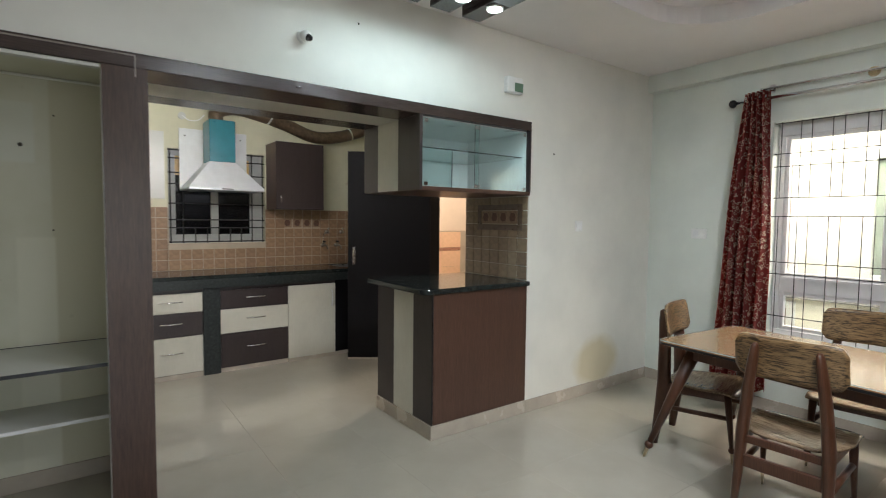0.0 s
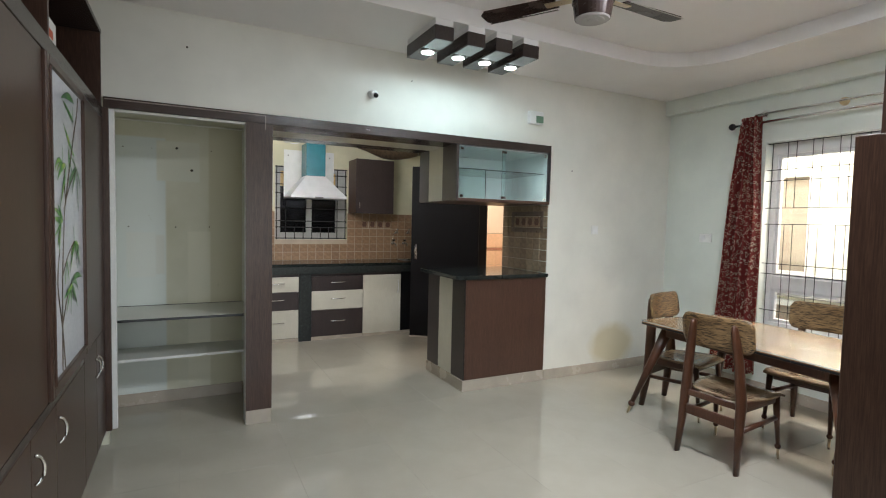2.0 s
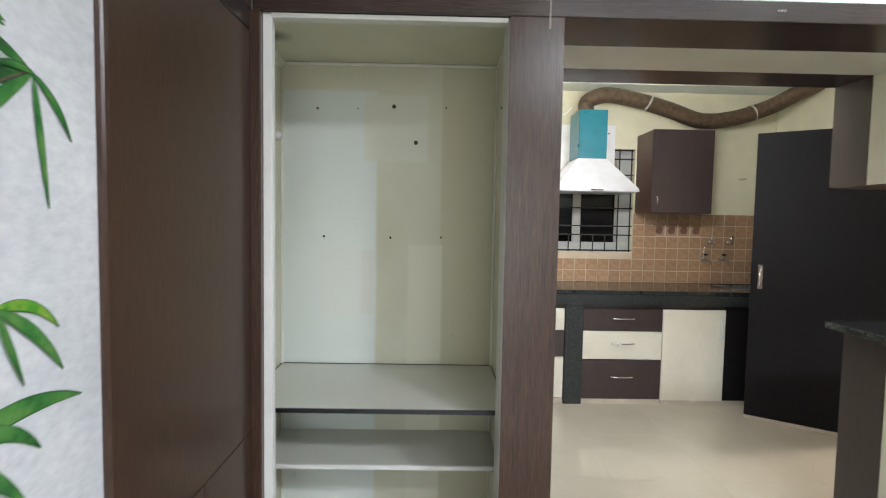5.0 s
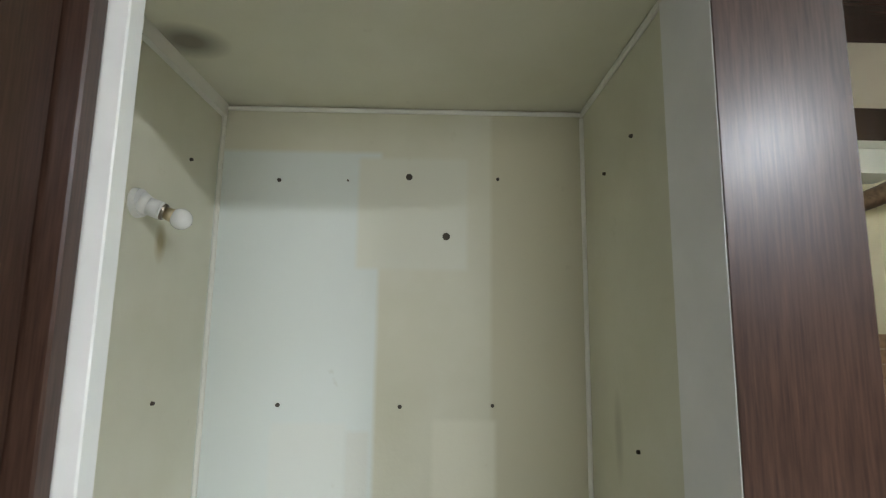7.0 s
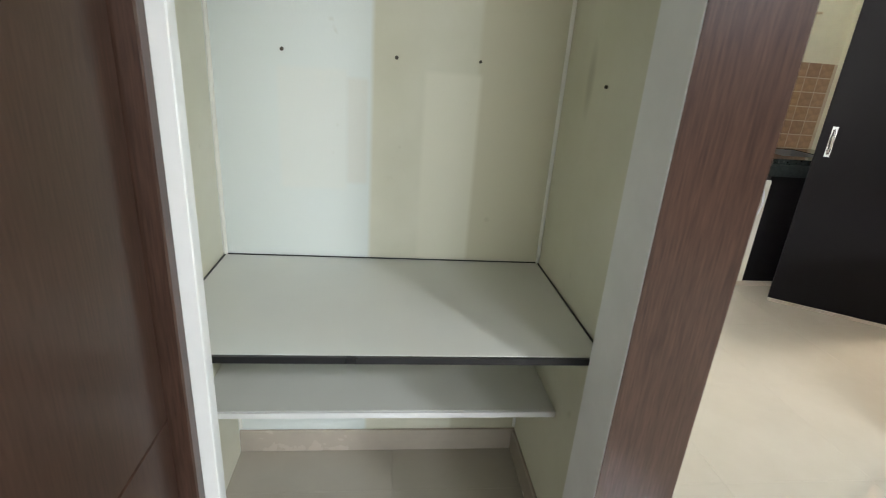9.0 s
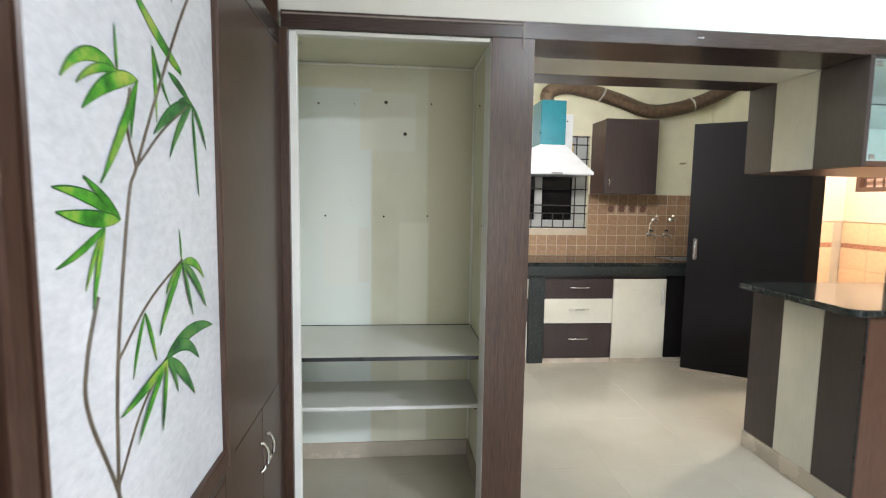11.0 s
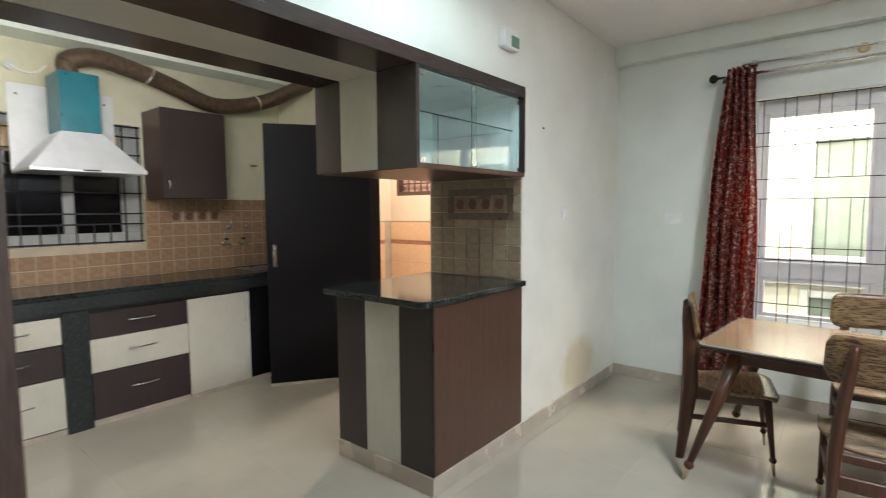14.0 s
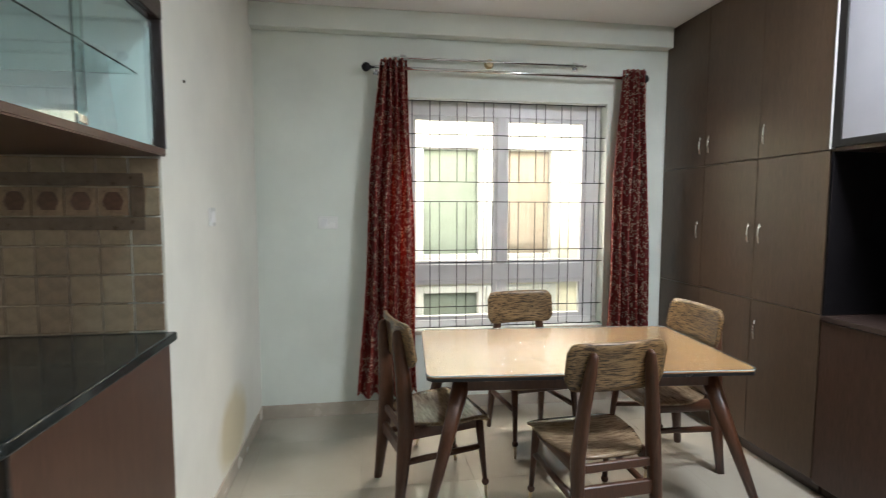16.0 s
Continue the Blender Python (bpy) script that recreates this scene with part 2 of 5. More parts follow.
def frosted_panel(name):
    """Silvery frosted glass, back-painted, with brushed streaks."""
    m, n, l, b = material(name)
    v = coords(n, l, (1, 12, 22))
    f, big = noise_tex(n, l, v, 3.0, 8, 0.7), noise_tex(n, l, coords(n, l), 2.2, 4)
    col = ramp(n, l, f, [(0.3, (0.56, 0.565, 0.61)), (0.65, (0.72, 0.72, 0.76))])
    l.new(mixc(n, l, 1.0, col, ramp(n, l, big, [(0.3, (0.8, 0.82, 0.84)), (0.7, (1.08, 1.08, 1.08))]), "MULTIPLY"), b.inputs["Base Color"])
    b.inputs["Roughness"].default_value = 0.28
    b.inputs["Coat Weight"].default_value = 0.6
    b.inputs["Coat Roughness"].default_value = 0.04
    bump(n, l, b, f, 0.35, 0.0015)
    return m


M_WALL = paint("wall_paint", (0.72, 0.755, 0.69))
M_NORTH = wall_paint_north("north_wall_paint")
M_CEIL = paint("ceiling_paint", (0.80, 0.775, 0.76), 0.7, 0.03)
M_NICHE = niche_paint("niche_paint")
M_KWALL = paint("kitchen_paint", (0.69, 0.66, 0.48), 0.6, 0.1)
M_WENGE = laminate("wenge_laminate", (0.026, 0.0120, 0.0075), (0.084, 0.0445, 0.031), 2, 0.29, 0.10, 0.5, 0.45)
M_WENGE_X = laminate("wenge_laminate_across", (0.026, 0.016, 0.013), (0.072, 0.047, 0.040), 0, 0.24)
M_WENGE_Y = laminate("wenge_laminate_deep", (0.020, 0.013, 0.011), (0.055, 0.038, 0.033), 1, 0.22)
M_BROWN = laminate("brown_laminate", (0.048, 0.022, 0.014), (0.120, 0.061, 0.041), 2, 0.36, 0.06, 0.6)
M_GREYB = laminate("grey_brown_laminate", (0.027, 0.019, 0.018), (0.052, 0.038, 0.037), 2, 0.3, 0.05)
M_CREAM = laminate("cream_laminate", (0.55, 0.53, 0.45), (0.58, 0.56, 0.48), 2, 0.28, 0.02, 0.05)
M_WARD = laminate("wardrobe_laminate", (0.050, 0.031, 0.019), (0.108, 0.068, 0.043), 2, 0.36, 0.03, 0.5, 0.45)
M_BLACK = plain("black_door_paint", (0.006, 0.005, 0.006), 0.6, 0, 0.25)
M_BLACK.node_tree.nodes["Principled BSDF"].inputs["Specular IOR Level"].default_value = 0.18
M_BLACKGLASS = plain("black_glass", (0.006, 0.006, 0.007), 0.12)
M_WHITE = plain("white_enamel", (0.78, 0.78, 0.76), 0.35, 0, 0.05)
M_JAMBGREY = plain("grey_jamb_paint", (0.76, 0.76, 0.75), 0.4, 0, 0.06)
M_LINING = plain("white_lining", (0.86, 0.89, 0.88), 0.3, 0, 0.04)
M_PLATE = plain("white_plastic", (0.83, 0.83, 0.80), 0.25, 0, 0.02)
M_NBEAD = plain("niche_bead", (0.76, 0.75, 0.68), 0.5, 0, 0.06)
M_SHELF = paint("shelf_laminate", (0.63, 0.63, 0.58), 0.32, 0.03, 0.04)
M_SKIRT = plain("skirting_tile", (0.46, 0.40, 0.33), 0.25, 0, 0.12, 6)
M_GRANITE = granite("black_granite")
M_GRANITE_DULL = granite("dull_black_granite", 0.3)
M_STEEL = plain("brushed_steel", (0.72, 0.73, 0.76), 0.34, 0.6, 0.06, 14)
M_SINK = plain("sink_steel", (0.30, 0.30, 0.30), 0.3, 0.9, 0.1, 14)
M_TAP = plain("dull_tap_metal", (0.28, 0.24, 0.20), 0.35, 0.9, 0.1)
M_CHROME = plain("chrome", (0.82, 0.82, 0.82), 0.12, 1.0, 0.03)
M_TEAL = plain("teal_film", (0.007, 0.14, 0.18), 0.3, 0, 0.15)
M_DUCT = plain("foil_duct", (0.15, 0.105, 0.07), 0.4, 0.65, 0.35, 30)
M_ALU = plain("window_aluminium", (0.70, 0.68, 0.68), 0.4, 0.1, 0.08)
M_IRON = plain("black_iron", (0.020, 0.018, 0.018), 0.5, 0.4, 0.3)
M_GLASS = glass_mat("clear_glass", (0.96, 0.99, 0.98))
M_TABLEGLASS = glass_mat("worn_table_glass", (0.97, 0.98, 0.97), 0.16)
M_TABLEGLASS.node_tree.nodes["Principled BSDF"].inputs["IOR"].default_value = 1.25
M_GREENGLASS = glass_mat("green_tinted_glass", (0.85, 0.965, 0.945))
M_FRIT = frosted_panel("frosted_panel")
M_CURTAIN = curtain_cloth("curtain_cloth")
M_VENEER = veneer("chair_veneer", (0.030, 0.016, 0.008), (0.235, 0.145, 0.068), (0.36, 0.245, 0.125))
M_CHAIRWOOD = laminate("chair_wood", (0.044, 0.016, 0.008), (0.098, 0.038, 0.019), 2, 0.32, 0.06)
M_TABLETOP = veneer("table_veneer", (0.185, 0.095, 0.034), (0.31, 0.175, 0.068), (0.39, 0.232, 0.095), 1, 0.4, 0.1)
M_BRASS = plain("brass_ferrule", (0.62, 0.52, 0.36), 0.3, 1.0, 0.1)


def floor_mat(name):
    """Polished vitrified tile: soft clouds, faint scuffs in the polish."""
    m, n, l, b = material(name)
    v = coords(n, l)
    cl, sc = noise_tex(n, l, v, 3.5, 6, 0.6), noise_tex(n, l, v, 1.3, 7, 0.7)
    l.new(ramp(n, l, cl, [(0.3, (0.375, 0.34, 0.283)), (0.7, (0.41, 0.372, 0.31))]), b.inputs["Base Color"])
    l.new(ramp(n, l, sc, [(0.35, (0.02, 0.02, 0.02)), (0.75, (0.06, 0.06, 0.06))]), b.inputs["Roughness"])
    b.inputs["IOR"].default_value = 1.65
    return m


M_FLOOR = floor_mat("vitrified_floor")
M_GROUT = plain("grout", (0.34, 0.31, 0.26), 0.3)
M_KTILE = tile_mat("kitchen_tile", [(0.30, 0.185, 0.105), (0.34, 0.215, 0.125), (0.27, 0.165, 0.10)], 0.3)
M_PTILE = tile_mat("pillar_tile", [(0.30, 0.225, 0.152), (0.345, 0.265, 0.182), (0.265, 0.19, 0.132)], 0.2)
M_KGROUT = plain("pale_grout", (0.47, 0.39, 0.30), 0.8)
M_DECOR = plain("decor_tile", (0.30, 0.20, 0.13), 0.3, 0, 0.35, 40)
M_MOTIF = plain("painted_motif", (0.12, 0.055, 0.035), 0.35, 0, 0.5, 60)
M_BAND = plain("dark_band_tile", (0.13, 0.088, 0.062), 0.3, 0, 0.3, 30)
M_PEACH = tile_mat("peach_tile", [(0.72, 0.47, 0.31), (0.74, 0.485, 0.32), (0.70, 0.46, 0.30)], 0.2, 0.15)
M_PINK = paint("pink_paint", (0.80, 0.64, 0.50))
M_BORDER = plain("border_tile", (0.42, 0.20, 0.13), 0.3, 0, 0.4, 40)
M_FACADE = paint("facade_paint", (0.86, 0.82, 0.70), 0.8)
M_SHUTTER = plain("shutter_paint", (0.36, 0.30, 0.25), 0.6)
M_LEDGE = plain("concrete_ledge", (0.45, 0.43, 0.42), 0.8)
M_FRAMEGREY = plain("grey_window_frame", (0.34, 0.34, 0.33), 0.45)
# Paler than the backs; part of the window's reflection is put into the colour.
M_SEAT = veneer("seat_veneer", (0.165, 0.108, 0.064), (0.31, 0.222, 0.140), (0.40, 0.305, 0.20), 1, 0.18, 0.35)
M_SHUTTERG = plain("green_glass_shutter", (0.27, 0.31, 0.265), 0.4)
M_GROUND = paint("concrete_ground", (0.32, 0.30, 0.27), 0.9, 0.15)
M_BULB = plain("bulb_glass", (0.82, 0.82, 0.80), 0.15)
M_LED = glow("led_lens", (0.85, 0.95, 1.0), 14)
M_TUBE = glow("tube_lens", (0.95, 0.98, 1.0), 9)
M_FANBROWN = plain("fan_enamel", (0.035, 0.018, 0.015), 0.25, 0.2)


def leaf_paint(name, dark, mid, tip):
    """Hand-painted leaf: dark strokes, green body, yellow lights."""
    m, n, l, b = material(name)
    f = noise_tex(n, l, coords(n, l, (1, 1.0, 1.0)), 17, 4, 0.6)
    l.new(ramp(n, l, f, [(0.34, dark), (0.50, mid), (0.74, tip)]), b.inputs["Base Color"])
    b.inputs["Roughness"].default_value = 0.3
    return m


M_LEAF = leaf_paint("leaf_paint", (0.012, 0.10, 0.012), (0.07, 0.30, 0.025), (0.46, 0.46, 0.09))
M_LEAFD = leaf_paint("dark_leaf_paint", (0.012, 0.05, 0.02), (0.04, 0.18, 0.04), (0.16, 0.30, 0.08))
M_LEAFEDGE = plain("leaf_edge_paint", (0.02, 0.10, 0.03), 0.4, 0, 0.3, 30)
M_STEM = plain("stem_paint", (0.10, 0.075, 0.05), 0.4, 0, 0.4, 30)
M_RED = plain("orange_print", (0.65, 0.09, 0.02), 0.4)
M_GREENPL = plain("green_plastic", (0.15, 0.25, 0.17), 0.35)
M_DARKHOLE = plain("drill_hole", (0.07, 0.06, 0.045), 0.8)
M_GLOSSWHITE = plain("white_gloss_panel", (0.38, 0.38, 0.42), 0.16, 0, 0.03)
M_RUBBER = plain("black_edge", (0.012, 0.012, 0.014), 0.3)
M_BLUEEDGE = plain("glass_edge", (0.45, 0.58, 0.66), 0.1)

# ---- building helpers ----


def thing(name, at, label, category, group="", kind=""):
    e = new(name)
    e.empty_display_size = 0.1
    e.matrix_basis = at if isinstance(at, Matrix) else Matrix.Translation(at)
    return tagged(e, label, category, group, kind)


def mesh_of(name, bm, mat, smooth=False):
    me = bpy.data.meshes.new(name)
    bmesh.ops.recalc_face_normals(bm, faces=bm.faces)
    if smooth:
        for f in bm.faces:
            f.smooth = True
    bm.to_mesh(me)
    bm.free()
    me.materials.append(mat)
    return me


def part(name, bm, mat, parent, label="", smooth=False, local=False):
    """One mesh under a thing or a part; built in world space unless local."""
    if not local:
        m, p = Matrix.Identity(4), parent
        while p:
            m, p = p.matrix_basis @ m, p.parent
        bm.transform(m.inverted())
    ob = new(name, mesh_of(name, bm, mat, smooth))
    ob.parent = parent
    if label:
        ob["label"] = label
    return ob


def solid(name, bm, mat, label, category, kind="", smooth=False, group=""):
    ob = new(name, mesh_of(name, bm, mat, smooth))
    return tagged(ob, label, category, group, kind)


def box(x0, x1, y0, y1, z0, z1, bevel=0.0, bm=None, segs=1):
    b = bmesh.new()
    v = bmesh.ops.create_cube(b, size=1)["verts"]
    for p in v:
        p.co = Vector(((x0 + x1) / 2 + p.co.x * (x1 - x0), (y0 + y1) / 2 + p.co.y * (y1 - y0), (z0 + z1) / 2 + p.co.z * (z1 - z0)))
    if bevel:
        bmesh.ops.bevel(b, geom=b.edges[:], offset=bevel, segments=segs, affect="EDGES", profile=0.5)
    if bm is None:
        return b
    join(bm, b)
    return bm


def join(bm, b):
    me = bpy.data.meshes.new("tmp")
    b.to_mesh(me)
    b.free()
    bm.from_mesh(me)
    bpy.data.meshes.remove(me)
    return bm


def boxes(*rows, bevel=0.0):
    bm = bmesh.new()
    for r in rows:
        box(*r, bevel=bevel, bm=bm)
    return bm


def rod(a, b, r0, r1=None, segs=12, bm=None, stretch=(1, 1)):
    """A straight tapered round bar from a to b."""
    a, b = Vector(a), Vector(b)
    r1 = r0 if r1 is None else r1
    t = bmesh.new()
    d = b - a
    bmesh.ops.create_cone(t, cap_ends=True, segments=segs, radius1=r0, radius2=r1, depth=d.length)
    for v in t.verts:
        v.co.x *= stretch[0]
        v.co.y *= stretch[1]
    t.transform(Matrix.Translation((a + b) / 2) @ d.to_track_quat("Z", "Y").to_matrix().to_4x4())
    return t if bm is None else join(bm, t)


def tube(points, radius, segs=8, bm=None, ripple=0.0):
    """A round tube along points; ripple gives a corrugated hose."""
    t = bmesh.new()
    pts = [Vector(p) for p in points]
    rings = []
    for i, p in enumerate(pts):
        d = (pts[min(i + 1, len(pts) - 1)] - pts[max(i - 1, 0)]).normalized()
        up = Vector((0, 0, 1)) if abs(d.z) < 0.9 else Vector((1, 0, 0))
        s = d.cross(up).normalized()
        u = s.cross(d)
        r = radius * (1 + (ripple if i % 2 else -ripple))
        rings.append([t.verts.new(p + r * (math.cos(k * math.tau / segs) * s + math.sin(k * math.tau / segs) * u)) for k in range(segs)])
    for a, b in zip(rings, rings[1:]):
        for k in range(segs):
            t.faces.new((a[k], a[(k + 1) % segs], b[(k + 1) % segs], b[k]))
    t.faces.new(rings[0][::-1]), t.faces.new(rings[-1])
    return t if bm is None else join(bm, t)


def curve_points(ctrl, count):
    """Points of a smooth curve through the control points."""
    c = [Vector(p) for p in ctrl]
    c = [c[0] * 2 - c[1], *c, c[-1] * 2 - c[-2]]
    out = []
    for i in range(count):
        f = i / (count - 1) * (len(c) - 3)
        k = min(int(f), len(c) - 4)
        t = f - k
        p0, p1, p2, p3 = c[k:k + 4]
        out.append(0.5 * (2 * p1 + (p2 - p0) * t + (2 * p0 - 5 * p1 + 4 * p2 - p3) * t * t + (3 * p1 - p0 - 3 * p2 + p3) * t ** 3))
    return out


def prism(outline, z0, z1, bevel=0.0):
    """A slab with the given plan outline."""
    b = bmesh.new()
    f = b.faces.new([b.verts.new((x, y, z0)) for x, y in outline])
    r = bmesh.ops.extrude_face_region(b, geom=[f])
    bmesh.ops.translate(b, vec=(0, 0, z1 - z0), verts=[g for g in r["geom"] if isinstance(g, bmesh.types.BMVert)])
    if bevel:
        bmesh.ops.bevel(b, geom=[e for e in b.edges if abs(e.verts[0].co.z - e.verts[1].co.z) < 1e-5], offset=bevel, segments=2, affect="EDGES", profile=0.5)
    return b


def rounded(x0, x1, y0, y1, radii, steps=6):
    """Outline of a rectangle with rounded corners: radii for (x0,y0) (x1,y0) (x1,y1) (x0,y1)."""
    out = []
    for (cx, cy, sx, sy, a0), r in zip(((x0, y0, 1, 1, 180), (x1, y0, -1, 1, 270), (x1, y1, -1, -1, 0), (x0, y1, 1, -1, 90)), radii):
        for k in range(steps + 1 if r > 0 else 1):
            a = radians(a0 + (90 * k / steps if r > 0 else 0))
            if r > 0:
                out.append((cx + sx * r + r * math.cos(a), cy + sy * r + r * math.sin(a)))
            else:
                out.append((cx, cy))
    return out

# ---- large structure ----
XE, YN, XU = 3.58, 2.0, -1.41          # east wall, north wall, face of the wall unit
CEIL, TRAY = 2.748, 2.86

floor = solid("floor", boxes((-2.1, 3.72, -4.6, 5.1, -0.12, -0.006)), M_GROUT, "glossy beige vitrified tile floor with thin joints", "floor", "structure")

# dining wall: solid from the counter to the corner, a lintel over niche and kitchen opening
solid("wall_north", boxes((2.006, XE, YN, YN + 0.13, 0, TRAY), (-2.1, 2.006, YN, YN + 0.13, 2.16, TRAY), (-2.1, -1.54, YN + 0.002, YN + 0.13, 0, 2.16)),
      M_NORTH, "cream painted wall with a yellow damp stain low down", "wall", "structure")
solid("wall_kitchen_lintel", boxes((-1.54, 2.0, YN + 0.13, YN + 0.2, 2.17, 2.77)), M_KWALL, "cream painted wall above the kitchen opening", "wall", "structure")
WZ0, WZ1, WY0, WY1 = 0.58, 2.205, -0.47, 1.0
solid("wall_east", boxes((XE, XE + 0.2, -4.6, WY0, 0, TRAY), (XE, XE + 0.2, WY1, YN + 0.13, 0, TRAY), (XE, XE + 0.2, WY0, WY1, 0, WZ0), (XE, XE + 0.2, WY0, WY1, WZ1, TRAY)),
      M_WALL, "pale green-cream painted wall with a window opening", "wall", "structure")
solid("wall_west", boxes((-2.1, -1.96, -4.6, YN, 0, TRAY)), M_WALL, "cream painted wall behind the wall unit", "wall", "structure")
solid("wall_south", boxes((-2.1, -1.75, -4.6, -4.45, 0, TRAY), (0.95, XE, -4.6, -4.45, 0, TRAY), (-1.75, 0.95, -4.6, -4.45, 2.35, TRAY), (-1.75, 0.95, -4.6, -4.45, 0, 0.15)),
      M_WALL, "cream painted wall with a balcony opening", "wall", "structure")
solid("wall_wardrobe_back", boxes((0.80, XE, -1.62, -1.50, 0, CEIL)), M_WALL, "cream painted wall behind the wardrobe", "wall", "structure")
solid("beam", boxes((3.49, XE - 0.001, -0.92, YN - 0.001, 2.60, CEIL), bevel=0.004), M_WALL, "cream painted beam above the window", "beam", "structure")


def ceiling_with_tray():
    bm = bmesh.new()
    outer = [(-2.1, -4.6), (XE + 0.2, -4.6), (XE + 0.2, YN), (-2.1, YN)]
    inner = rounded(-0.95, 2.80, -2.6, 1.255, (0.5, 0.5, 0.5, 0.5), 10)
    edges = []
    for loop in (outer, inner):
        vs = [bm.verts.new((x, y, CEIL)) for x, y in loop]
        edges += [bm.edges.new((vs[i], vs[(i + 1) % len(vs)])) for i in range(len(vs))]
    bmesh.ops.triangle_fill(bm, edges=edges, use_beauty=True)
    lo = [bm.verts.new((x, y, CEIL)) for x, y in inner]
    hi = [bm.verts.new((x, y, TRAY)) for x, y in inner]
    for i in range(len(lo)):
        j = (i + 1) % len(lo)
        bm.faces.new((lo[i], lo[j], hi[j], hi[i]))
    bm.faces.new(hi)
    bmesh.ops.remove_doubles(bm, verts=bm.verts[:], dist=1e-4)
    box(-2.1, XE + 0.2, -4.6, YN + 0.13, TRAY + 0.002, TRAY + 0.15, bm=bm)
    return bm


solid("ceiling", ceiling_with_tray(), M_CEIL, "white painted ceiling with a round-cornered recessed tray", "ceiling", "structure")
solid("ceiling_kitchen", boxes((-1.0, 3.9, 2.2, 5.1, 2.78, 2.9), (-0.8, 2.2, 4.62, 4.88, 2.61, 2.78)), M_WALL, "cream painted kitchen ceiling with a beam", "ceiling", "structure")

# skirting in the dining room
solid("skirting", boxes((2.0, XE, YN - 0.012, YN - 0.0005, 0.0, 0.092), (XE - 0.012, XE - 0.0005, -0.93, YN - 0.013, 0.0, 0.092), bevel=0.002), M_SKIRT, "beige-grey tile skirting", "skirting", "structure")

# niche shell
NX0, NX1, NY1, NZ1 = -1.54, -0.545, 2.72, 2.142
for nm, row in (("wall_niche_left", (NX0 - 0.1, NX0, YN + 0.13, NY1 + 0.1, 0, NZ1 + 0.02)), ("wall_niche_back", (NX0, NX1, NY1, NY1 + 0.1, 0, NZ1 + 0.02)),
                ("wall_niche_right", (NX1, -0.44, YN + 0.02, NY1 + 0.1, 0, NZ1 + 0.02)), ("wall_niche_return", (NX0, -1.40, YN + 0.01, YN + 0.06, 0, NZ1))):
    solid(nm, boxes(row), M_NICHE, "yellowed cream niche wall with repainted patches", "wall", "structure")
solid("ceiling_niche", boxes((NX0 - 0.1, -0.44, YN + 0.02, NY1 + 0.1, NZ1 + 0.02, NZ1 + 0.08)), M_NICHE, "yellowed painted niche ceiling", "ceiling", "structure")
bm = bmesh.new()
for a, b in (((NX0, NY1 - 0.004, NZ1 + 0.012), (NX1, NY1 - 0.004, NZ1 + 0.012)), ((NX0 + 0.004, YN + 0.07, NZ1 + 0.012), (NX0 + 0.004, NY1, NZ1 + 0.012)), ((NX1 - 0.004, YN + 0.07, NZ1 + 0.012), (NX1 - 0.004, NY1, NZ1 + 0.012)),
             ((NX0 + 0.004, NY1 - 0.004, 0.1), (NX0 + 0.004, NY1 - 0.004, NZ1)), ((NX1 - 0.004, NY1 - 0.004, 0.1), (NX1 - 0.004, NY1 - 0.004, NZ1))):
    rod(a, b, 0.007, segs=8, bm=bm)
box(NX0 + 0.0005, NX0 + 0.016, YN + 0.131, NY1 - 0.012, NZ1 - 0.016, NZ1 + 0.0195, bm=bm)
solid("trim_niche", bm, M_NBEAD, "pale plaster bead along the niche corners", "trim", "structure")
solid("skirting_niche", boxes((NX0, NX1, NY1 - 0.012, NY1 - 0.0005, 0, 0.09), (NX1 - 0.012, NX1 - 0.0005, YN + 0.06, NY1 - 0.012, 0, 0.09), bevel=0.002), M_SKIRT, "grey-beige tile skirting in the niche", "skirting", "structure")

# kitchen and utility shell
KY = 4.88
KWX0, KWX1, KWZ0, KWZ1 = 0.03, 0.95, 1.187, 2.11
solid("wall_kitchen_back", boxes((-0.8, KWX0, KY, KY + 0.15, 0, 2.8), (KWX1, 2.35, KY, KY + 0.15, 0, 2.8), (KWX0, KWX1, KY, KY + 0.15, 0, KWZ0), (KWX0, KWX1, KY, KY + 0.15, KWZ1, 2.8)),
      M_KWALL, "yellow-cream kitchen wall with a barred window opening", "wall", "structure")
solid("wall_kitchen_west", boxes((-0.8, -0.62, NY1 + 0.1, KY, 0, 2.8)), M_KWALL, "yellow-cream kitchen side wall", "wall", "structure")
solid("wall_kitchen_east", boxes((2.22, 2.35, 3.62, 4.22, 0, 2.8), (2.22, 2.35, 4.22, 4.72, 0, 1.25), (2.22, 2.35, 4.22, 4.72, 2.18, 2.8), (2.22, 2.35, 4.72, KY, 0, 2.8), (2.22, 2.35, 2.74, 3.62, 2.14, 2.8)),
      M_KWALL, "yellow-cream kitchen wall beside the utility door", "wall", "structure")
solid("wall_tiled_end", boxes((2.006, 2.35, YN + 0.13, 2.74, 0, 2.8)), M_KGROUT, "end wall behind the counter, tiled above it", "wall", "structure")
solid("wall_utility_north", boxes((2.35, 3.8, 4.78, 4.9, 1.30, 2.8)), M_PINK, "pink painted utility room wall", "wall", "structure")
UWY0, UWY1, UWZ0, UWZ1 = 4.05, 4.68, 1.60, 2.15
solid("wall_utility_east", boxes((3.65, 3.8, YN + 0.13, UWY0, 1.30, 2.8), (3.65, 3.8, UWY1, 4.78, 1.30, 2.8), (3.65, 3.8, UWY0, UWY1, 1.30, UWZ0), (3.65, 3.8, UWY0, UWY1, UWZ1, 2.8)),
      M_PINK, "pink painted utility room wall with a small window", "wall", "structure")
